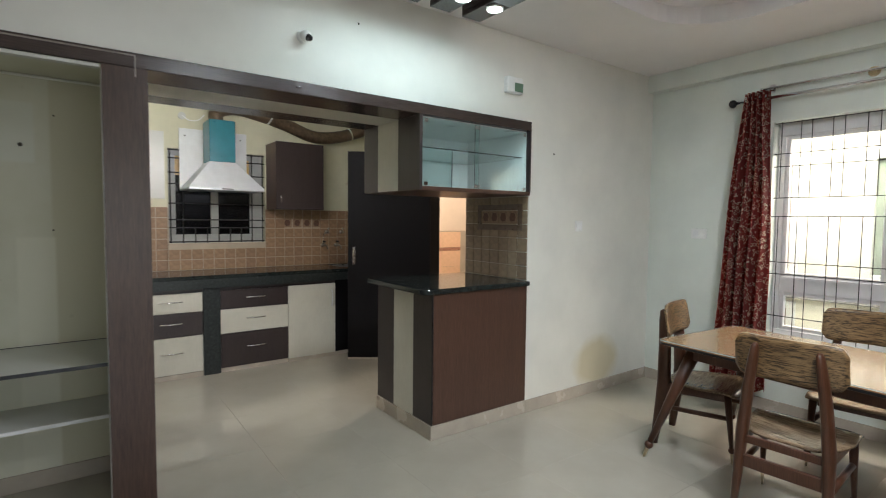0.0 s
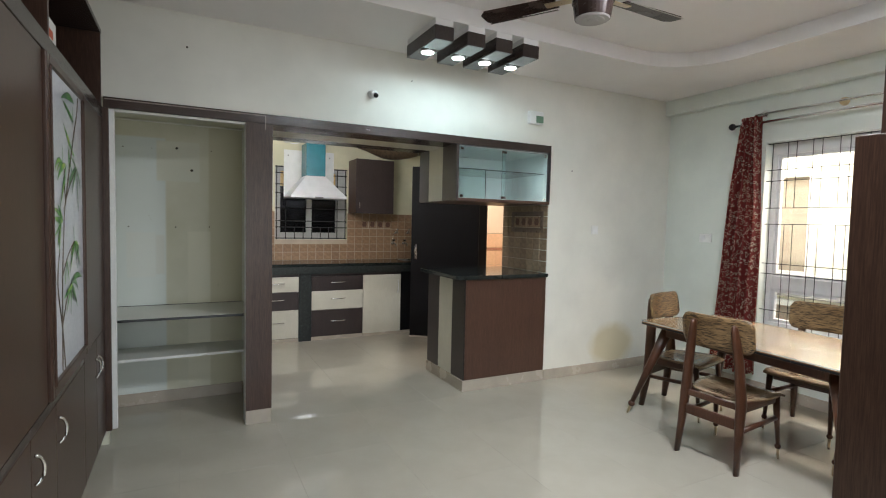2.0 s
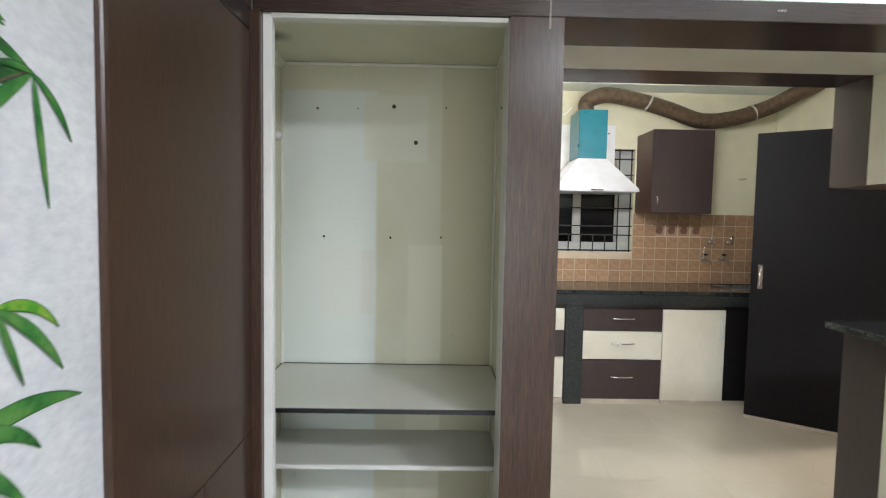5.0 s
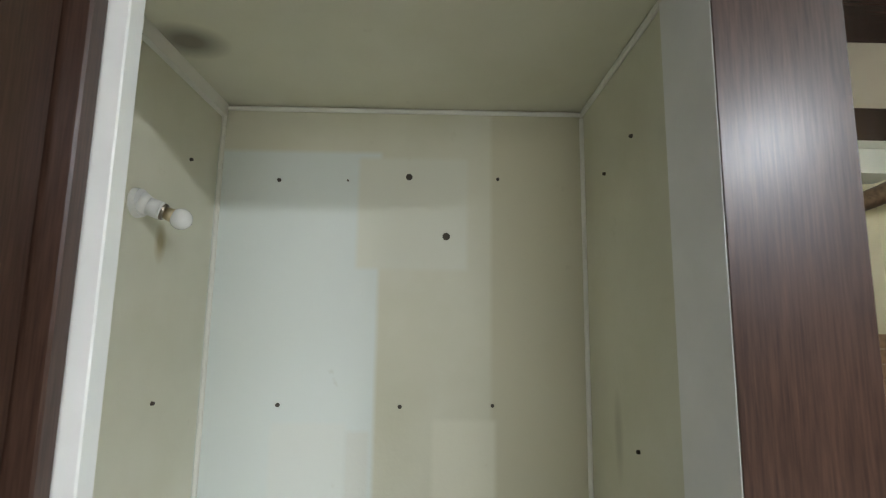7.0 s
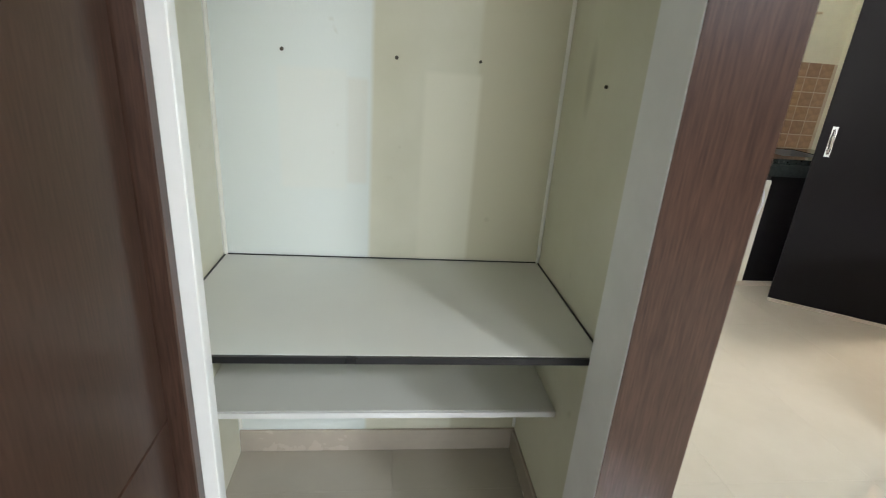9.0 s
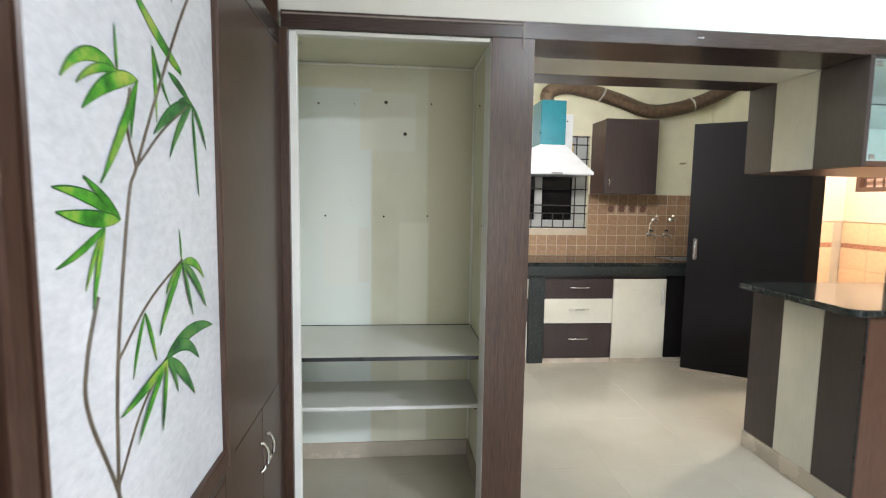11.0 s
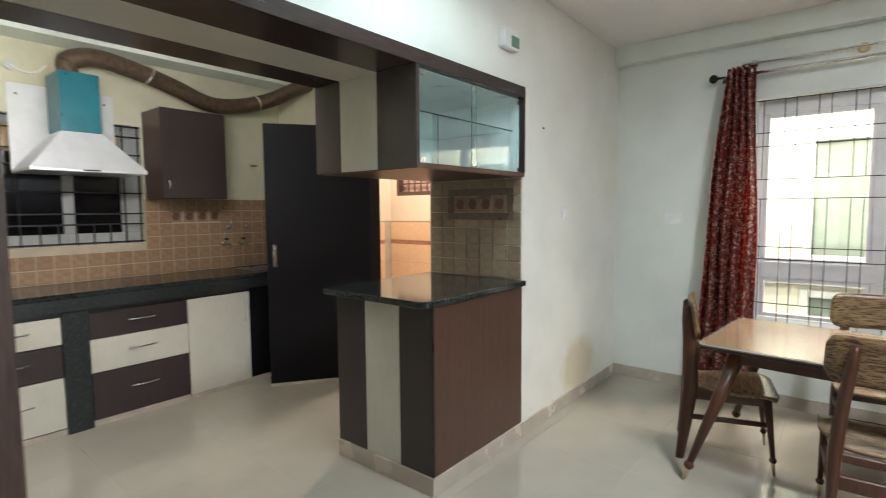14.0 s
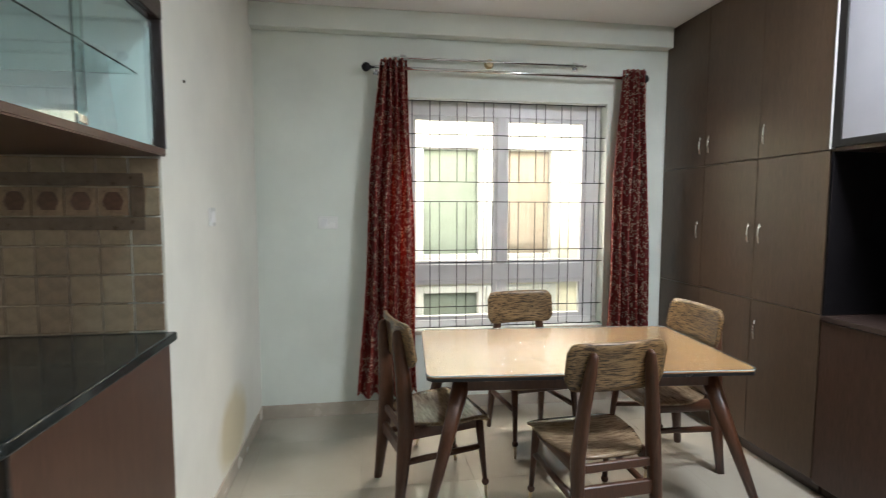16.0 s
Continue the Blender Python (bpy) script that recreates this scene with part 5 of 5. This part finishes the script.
part("window_frame", boxes((2.24, 2.30, 4.22, 4.25, 1.25, 2.18), (2.24, 2.30, 4.69, 4.72, 1.25, 2.18), (2.24, 2.30, 4.25, 4.69, 1.25, 1.28), (2.24, 2.30, 4.25, 4.69, 2.15, 2.18)), M_IRON, t)
part("pane", boxes((2.28, 2.285, 4.25, 4.69, 1.28, 2.15)), plain("dirty_pane", (0.45, 0.44, 0.38), 0.4), t)
for k in range(5):
    part("bar", boxes((2.25, 2.256, 4.25, 4.69, 1.40 + k * 0.16, 1.414 + k * 0.16)), M_IRON, t)


def kitchen_door():
    a, b = Vector((2.232, 3.60, 0)), Vector((1.547, 4.086, 0))
    d = (b - a)
    L = d.length
    m = Matrix.Translation(a) @ pose(0, 0, 0, 0, 0, math.degrees(math.atan2(d.y, d.x)))
    t = thing("door_1", a, "black painted door standing open into the kitchen", "door", kind="structure")
    q = box(0.0, L, -0.018, 0.018, 0.012, 2.125, 0.002)
    q.transform(m)
    leafp = part("leaf", q, M_BLACK, t)
    q = box(L - 0.075, L - 0.045, 0.018, 0.022, 0.98, 1.16, 0.001)
    q.transform(m)
    part("handle_plate", q, M_CHROME, leafp, "chrome handle plate")
    q = tube([(L - 0.06, 0.022 + 0.035 * math.sin(math.pi * k / 10), 1.0 + 0.14 * k / 10) for k in range(11)], 0.008, 8)
    q.transform(m)
    part("handle", q, M_CHROME, leafp, "chrome pull handle", smooth=True)
    q = box(0.0, L, 0.018, 0.026, 0.0, 0.02)
    q.transform(m)
    part("weather_strip", q, M_SKIRT, leafp, "pale bottom strip")
    part("door_frame", boxes((2.21, 2.36, 3.615, 3.665, 0, 2.18), (2.21, 2.36, 2.741, 2.775, 0, 2.18), (2.21, 2.36, 2.775, 3.615, 2.135, 2.18), bevel=0.003), M_BLACK, t, "black door frame")


kitchen_door()
t = thing("window_4", (3.72, 4.36, UWZ0), "small utility window with brown frame and bars", "window", kind="structure")
part("window_frame", boxes((3.66, 3.72, UWY0, UWY0 + 0.04, UWZ0, UWZ1), (3.66, 3.72, UWY1 - 0.04, UWY1, UWZ0, UWZ1), (3.66, 3.72, UWY0 + 0.04, UWY1 - 0.04, UWZ0, UWZ0 + 0.045), (3.66, 3.72, UWY0 + 0.04, UWY1 - 0.04, UWZ1 - 0.04, UWZ1)), M_BROWN, t)
for k in range(6):
    part("bar", rod((3.69, UWY0 + 0.08 + k * 0.095, UWZ0), (3.69, UWY0 + 0.08 + k * 0.095, UWZ1), 0.009, segs=8), M_BROWN, t)
for k in range(2):
    part("bar", boxes((3.682, 3.698, UWY0 + 0.04, UWY1 - 0.04, UWZ0 + 0.13 + 0.13 * k, UWZ0 + 0.145 + 0.13 * k)), M_BROWN, t)

part("pane", boxes((3.725, 3.732, UWY0 + 0.04, UWY1 - 0.04, UWZ0 + 0.045, UWZ1 - 0.04)), plain("pinkish_frosted_pane", (0.62, 0.42, 0.36), 0.3, 0, 0.25, 25), t, "pinkish frosted pane")

# Body for the added utility room lamp, which stays out of sight.
t = thing("utility_lamp", (3.0, 3.7, 2.71), "unseen round white lamp added to brighten the utility room", "ceiling lamp")
part("body", rod((3.0, 3.7, 2.71), (3.0, 3.7, 2.78), 0.12, 0.10, 28), M_WHITE, t, smooth=False)

# ---- wardrobe and television unit ----
WF = -0.93


def wardrobe():
    t = thing("wardrobe", (2.9, -1.2, 0), "dark brown laminate wardrobe with six doors to the ceiling", "wardrobe")
    part("carcass", boxes((2.20, XE - 0.002, -1.49, WF - 0.02, 0.08, CEIL - 0.003)), M_WARD, t)
    part("plinth", boxes((2.20, XE - 0.002, -1.45, WF - 0.05, 0.0, 0.08)), M_WENGE_X, t)
    cols = ((2.205, 2.655), (2.658, 3.115), (3.118, XE - 0.005))
    for z0, z1 in ((0.085, 0.925), (0.928, 1.728), (1.731, CEIL - 0.005)):
        for i, (x0, x1) in enumerate(cols):
            d = part("door", boxes((x0, x1, WF - 0.019, WF, z0, z1), bevel=0.0015), M_WARD, t)
            hx = x1 - 0.04 if i in (0,) else x0 + 0.04
            if i == 1 and z0 > 1.7:
                hx = x1 - 0.04
            hz = {0.085: 0.755, 0.928: 1.308, 1.731: 1.865}[z0]
            if not (z0 < 0.1 and i != 0):
                handle_bow((hx, WF, hz), (0, 1, 0), 0.11, d)
    return t


wardrobe()


def tv_unit():
    t = thing("tv_unit", (1.5, -1.2, 0), "dark television unit with white gloss top panel and open recess", "tv unit")
    part("base_cabinet", boxes((0.86, 2.198, -1.49, WF - 0.02, 0.07, 0.90)), M_WENGE, t)
    part("plinth", boxes((0.86, 2.198, -1.45, WF - 0.06, 0, 0.07)), M_WENGE_X, t)
    part("base_top", boxes((0.86, 2.198, -1.49, WF + 0.005, 0.90, 0.925), bevel=0.002), M_WENGE_X, t)
    for x0, x1 in ((0.865, 1.305), (1.308, 1.75), (1.753, 2.196)):
        part("door", boxes((x0, x1, WF - 0.019, WF, 0.075, 0.897), bevel=0.0015), M_WENGE, t)
    part("back_panel", boxes((0.86, 2.198, -1.49, -1.465, 0.926, 1.72)), M_BLACK, t, "black back panel")
    part("recess_side", boxes((2.186, 2.1985, -1.464, WF - 0.003, 0.926, 1.721)), M_BLACK, t, "black recess lining")
    part("end_panel", boxes((0.805, 0.858, -1.49, WF + 0.02, 0.0, 1.73), bevel=0.002), M_WENGE, t)
    part("upper_box", boxes((0.86, 2.198, -1.46, WF - 0.02, 1.722, CEIL - 0.003)), M_WENGE, t)
    fr = part("upper_frame", boxes((1.0, 1.05, WF - 0.019, WF + 0.004, 1.74, 2.62), (2.15, 2.196, WF - 0.019, WF + 0.004, 1.74, 2.62), (1.05, 2.15, WF - 0.019, WF + 0.004, 1.74, 1.775), (1.05, 2.15, WF - 0.019, WF + 0.004, 2.585, 2.62), bevel=0.003), M_IRON, t, "dark metal panel frame")
    part("edge_trim", boxes((2.1965, 2.2035, WF - 0.018, WF + 0.008, 1.735, 2.62)), M_ALU, t, "pale metal edge trim")
    part("gloss_panel", boxes((1.05, 2.15, WF - 0.018, WF - 0.004, 1.775, 2.585)), M_GLOSSWHITE, t, "white gloss panel")


tv_unit()

# ---- table and chairs ----


def rounded_slab(w, d, r, z0, z1, bevel):
    return prism(rounded(-w / 2, w / 2, -d / 2, d / 2, (r, r, r, r), 6), z0, z1, bevel)


def join_rim(w, d):
    """The cut edge of the glass sheet: a thin ring round it."""
    bm = bmesh.new()
    rings = []
    for g, z in ((0.0062, 0.7278), (0.0066, 0.7304), (0.0062, 0.7328)):
        rings.append([bm.verts.new((x, y, z)) for x, y in rounded(-w / 2 - g / 2, w / 2 + g / 2, -d / 2 - g / 2, d / 2 + g / 2, (0.043,) * 4, 6)])
    for lo, hi in zip(rings, rings[1:]):
        for i in range(len(lo)):
            k = (i + 1) % len(lo)
            bm.faces.new((lo[i], lo[k], hi[k], hi[i]))
    return bm


def dining_table():
    m = pose(2.504, 0.256, 0, 0, 0, -4.73)
    t = thing("dining_table", m, "wood veneer dining table with glass top and splayed legs", "table")
    W, L = 0.842, 1.483
    part("tabletop", rounded_slab(W, L, 0.04, 0.704, 0.726, 0.003), M_TABLETOP, t, local=True)
    part("edge_band", rounded_slab(W + 0.004, L + 0.004, 0.042, 0.706, 0.720, 0.0), M_RUBBER, t, "dark edge band", local=True)
    gp = part("glass_top", rounded_slab(W + 0.004, L + 0.004, 0.042, 0.7275, 0.733, 0.0015), M_TABLEGLASS, t, "clear glass sheet", local=True)
    gp.visible_shadow = False
    part("glass_edge", join_rim(W, L), M_BLUEEDGE, gp, "pale blue glass edge", local=True)
    for s in (-1, 1):
        part("apron", box(s * 0.33 - 0.012, s * 0.33 + 0.012, -0.60, 0.60, 0.635, 0.703, 0.003), M_CHAIRWOOD, t, local=True)
        part("apron", box(-0.318, 0.318, s * 0.60 - 0.012, s * 0.60 + 0.012, 0.635, 0.703, 0.003), M_CHAIRWOOD, t, local=True)
    for sx in (-1, 1):
        for sy in (-1, 1):
            a, b = (sx * 0.30, sy * 0.57, 0.702), (sx * 0.455, sy * 0.752, 0.085)
            lg = part("leg", rod(a, b, 0.042, 0.017, 16), M_CHAIRWOOD, t, smooth=True, local=True)
            q = bmesh.new()
            bmesh.ops.create_uvsphere(q, u_segments=14, v_segments=10, radius=0.026)
            q.transform(Matrix.Translation((sx * 0.456, sy * 0.753, 0.08)))
            part("ball", q, M_CHAIRWOOD, lg, smooth=True, local=True)
            part("ferrule", rod((sx * 0.458, sy * 0.756, 0.07), (sx * 0.474, sy * 0.774, 0.002), 0.013, 0.008, 12), M_BRASS, lg, "brass ferrule", smooth=True, local=True)


dining_table()


def dining_chair():
    """A chair that faces +x, its origin on the floor below the middle of the seat."""
    t = thing("dining_chair", (0, 0, 0), "dark wooden dining chair with streaky veneer seat and back", "chair", "chairs round the table")
    # seat: dished sheet
    bm = bmesh.new()
    nx, ny = 14, 14
    rows = []
    for i in range(nx + 1):
        u = i / nx
        row = []
        for j in range(ny + 1):
            v = j / ny * 2 - 1
            half = 0.224 * (0.56 + 0.44 * min(1.0, u / 0.5) ** 0.55)
            corner = 0.03 * max(0, abs(v) - 0.75) * 4
            x = -0.185 + 0.415 * u + (-corner * 0.6 if u > 0.5 else corner * 0.3) * (abs(u - 0.5) * 2) ** 2
            z = 0.425 + 0.018 * (u - 0.15) ** 2 - 0.014 * (1 - v * v) * math.sin(u * math.pi) - (0.02 * max(0, u - 0.85) / 0.15)
            row.append(bm.verts.new((x, v * half, z)))
        rows.append(row)
    for i in range(nx):
        for j in range(ny):
            bm.faces.new((rows[i][j], rows[i + 1][j], rows[i + 1][j + 1], rows[i][j + 1]))
    s = part("seat", bm, M_SEAT, t, "streaky veneer seat", smooth=True, local=True)
    md = s.modifiers.new("thick", "SOLIDIFY")
    md.thickness, md.offset = 0.013, -1
    # backrest: curved sheet with rounded corners
    bm = bmesh.new()
    ny, nz = 20, 8
    rows = []
    for j in range(ny + 1):
        v = j / ny * 2 - 1
        row = []
        for k in range(nz + 1):
            w = k / nz * 2 - 1
            rr = 0.22
            lim = 1.0
            if abs(v) > 1 - rr:
                e = (abs(v) - (1 - rr)) / rr
                lim = 1 - 0.42 * (1 - math.sqrt(max(0, 1 - e * e)))
            x = -0.178 - 0.030 * (1 - v * v) - 0.012 * w
            row.append(bm.verts.new((x, v * 0.225, 0.808 + w * 0.102 * lim)))
        rows.append(row)
    for j in range(ny):
        for k in range(nz):
            bm.faces.new((rows[j][k], rows[j + 1][k], rows[j + 1][k + 1], rows[j][k + 1]))
    s = part("backrest", bm, M_VENEER, t, "curved streaky veneer backrest", smooth=True, local=True)
    md = s.modifiers.new("thick", "SOLIDIFY")
    md.thickness, md.offset = 0.016, 0
    for sy in (-1, 1):
        y = sy * 0.165
        # rear leg and back post in one bent piece
        q = bmesh.new()
        pts = [(-0.245, y * 1.15, 0.0, 0.018), (-0.222, y * 1.1, 0.2, 0.026), (-0.200, y * 1.06, 0.42, 0.034), (-0.208, y * 0.94, 0.65, 0.031), (-0.222, y * 0.82, 0.80, 0.027), (-0.228, y * 0.78, 0.862, 0.020), (-0.226, y * 0.77, 0.875, 0.009)]
        rings = []
        for px, py, pz, r in pts:
            rings.append([q.verts.new((px + 1.25 * r * math.cos(a), py + 0.8 * r * math.sin(a), pz)) for a in (k * math.tau / 12 for k in range(12))])
        for a, b in zip(rings, rings[1:]):
            for k in range(12):
                q.faces.new((a[k], a[(k + 1) % 12], b[(k + 1) % 12], b[k]))
        q.faces.new(rings[0][::-1]), q.faces.new(rings[-1])
        part("rear_leg", q, M_CHAIRWOOD, t, smooth=True, local=True)
        y = sy * 0.19
        lg = part("front_leg", rod((0.17, y, 0.418), (0.205, y * 1.05, 0.095), 0.022, 0.012, 14), M_CHAIRWOOD, t, smooth=True, local=True)
        q = bmesh.new()
        bmesh.ops.create_uvsphere(q, u_segments=12, v_segments=8, radius=0.019)
        q.transform(Matrix.Translation((0.206, y * 1.05, 0.085)))
        part("ball", q, M_CHAIRWOOD, lg, smooth=True, local=True)
        part("ferrule", rod((0.207, y * 1.052, 0.075), (0.214, y * 1.06, 0.001), 0.010, 0.007, 10), M_BRASS, lg, "brass ferrule", smooth=True, local=True)
        q = bmesh.new()
        rod((-0.215, sy * 0.175, 0.385), (0.175, sy * 0.188, 0.395), 0.034, 0.031, 12, bm=q, stretch=(0.36, 1))
        part("side_rail", q, M_CHAIRWOOD, t, local=True)
        part("side_stretcher", rod((-0.215, sy * 0.18, 0.25), (0.185, sy * 0.192, 0.27), 0.016, 0.015, 10), M_CHAIRWOOD, t, smooth=True, local=True)
    part("rear_rail", box(-0.224, -0.200, -0.168, 0.168, 0.254, 0.318, 0.005), M_CHAIRWOOD, t, local=True)
    part("front_rail", box(0.155, 0.175, -0.17, 0.17, 0.365, 0.41, 0.004), M_CHAIRWOOD, t, local=True)
    part("cross_rail", box(-0.215, -0.195, -0.16, 0.16, 0.372, 0.41, 0.004), M_CHAIRWOOD, t, local=True)
    return t


chair = dining_chair()
chair.matrix_basis = pose(2.141, 0.282, 0, 0, 0, 4.3)
for x, y, r in ((2.576, 0.948, -77), (3.023, 0.264, 187), (2.649, -0.383, 90.7)):
    copy_thing(chair, pose(x, y, 0, 0, 0, r))

# ---- pieces: floor tiles, wall tiles ----


def tile_mesh(name, w, h, d, mat, flat=False):
    """One tile, its face at +z (flat) or towards -y, with eased edges."""
    b = box(-w / 2, w / 2, -h / 2, h / 2, -d, 0, 0)
    top = [e for e in b.edges if all(v.co.z > -1e-6 for v in e.verts)]
    bmesh.ops.bevel(b, geom=top, offset=0.0012 if not flat else 0.0006, segments=1, affect="EDGES")
    return mesh_of(name, b, mat)


def lay(parent, name, me, matrices):
    for m in matrices:
        o = new(name, me)
        o.parent = parent
        o.matrix_basis = m


T = 0.6
me = tile_mesh("floor_tile", T - 0.0004, T - 0.0004, 0.006, M_FLOOR, True)
lay(floor, "tile", me, [Matrix.Translation((-1.9 + T * i, -4.38 + T * j, 0)) for i in range(-1, 10) for j in range(0, 16) if -2.1 < -1.9 + T * i < 4.0])

G = 0.1035
me = tile_mesh("wall_tile", G - 0.006, G - 0.006, 0.006, M_KTILE)
up = pose(0, 0, 0, 90, 0, 0)
splash = solid("backsplash", boxes((-0.62, KWX0, KY - 0.006, KY - 0.0005, CT, 1.535), (KWX1, 2.219, KY - 0.006, KY - 0.0005, CT, 1.535), (KWX0, KWX1, KY - 0.006, KY - 0.0005, CT, KWZ0 - 0.002)), M_KGROUT, "brown tiled kitchen backsplash with pale joints", "backsplash", "structure")
spots = []
for i in range(28):
    for j in range(6):
        x, z = -0.60 + G * (i + 0.5), CT + G * (j + 0.5)
        if x < 2.19 and not (KWX0 - 0.03 < x < KWX1 + 0.03 and z > KWZ0 - 0.02) and not (1.135 < x < 1.60 and 1.33 < z < 1.46):
            spots.append(Matrix.Translation((x, KY - 0.0095, z)) @ up)
lay(splash, "tile", me, spots)
end_wall = bpy.data.objects["wall_tiled_end"]
me2 = tile_mesh("end_tile", G - 0.006, G - 0.006, 0.006, M_PTILE)
side = pose(0, 0, 0, 90, 0, -90)
lay(end_wall, "tile", me2, [Matrix.Translation((2.0, YN + 0.005 + G * (i + 0.5), 1.0 + G * (j + 0.5) * 1.005)) @ side for i in range(7) for j in range(6) if not (1 <= i <= 4 and j == 4)])


def motif(m, parent):
    """A cream decor tile with a dark red painted pot."""
    q = box(-G / 2 + 0.003, G / 2 - 0.003, -G / 2 + 0.003, G / 2 - 0.003, -0.006, 0.0)
    o = new("decor_tile", mesh_of("decor_tile", q, M_DECOR))
    o.parent, o.matrix_basis = parent, m
    q = prism([(-0.022, -0.03), (0.022, -0.03), (0.034, 0.0), (0.026, 0.022), (0.016, 0.034), (-0.016, 0.034), (-0.026, 0.022), (-0.034, 0.0)], 0.0004, 0.0012)
    k = new("painted_motif", mesh_of("painted_motif", q, M_MOTIF))
    k.parent = o


for i in range(4):
    motif(Matrix.Translation((1.19 + G * i * 1.08, KY - 0.009, 1.392)) @ up, splash)
    motif(Matrix.Translation((1.9995, YN + 0.005 + G * (i + 1.5), 1.0 + G * 4.5 * 1.005)) @ side, end_wall)

pz = 1.0 + G * 4.5 * 1.005
for dz in (-1, 1):
    o = new("border_band", mesh_of("border_band", box(-G * 2.0 - 0.05, G * 2.0 + 0.05, -0.022, 0.022, -0.006, 0.001), M_BAND))
    o.parent, o.matrix_basis = end_wall, Matrix.Translation((1.9992, YN + 0.005 + G * 3.0, pz + dz * (G / 2 + 0.026))) @ side
    o = new("border_band", mesh_of("border_band", box(-0.022, 0.022, -G / 2 - 0.003, G / 2 + 0.003, -0.006, 0.001), M_BAND))
    o.parent, o.matrix_basis = end_wall, Matrix.Translation((1.9992, YN + 0.005 + G * 3.0 + dz * (G * 2.0 + 0.028), pz)) @ side

PW, PH = 0.30, 0.21
me3 = tile_mesh("peach_tile", PW - 0.002, PH - 0.002, 0.005, M_PEACH)
me4 = tile_mesh("border_tile", PW - 0.002, 0.045, 0.006, M_BORDER)
rows_z = [(-0.02 + PH * (j + 0.5), me3) for j in range(5)] + [(1.0305 + 0.0235, me4), (1.078 + PH / 2, me3)]
for z, mm in rows_z:
    nm = "border_tile" if mm is me4 else "tile"
    lay(u_north, nm, mm, [Matrix.Translation((2.35 + PW * (i + 0.5), 4.7795, z)) @ up for i in range(4)])
    lay(u_east, nm, mm, [Matrix.Translation((3.6495, 4.78 - PW * (i + 0.5), z)) @ side for i in range(8)])
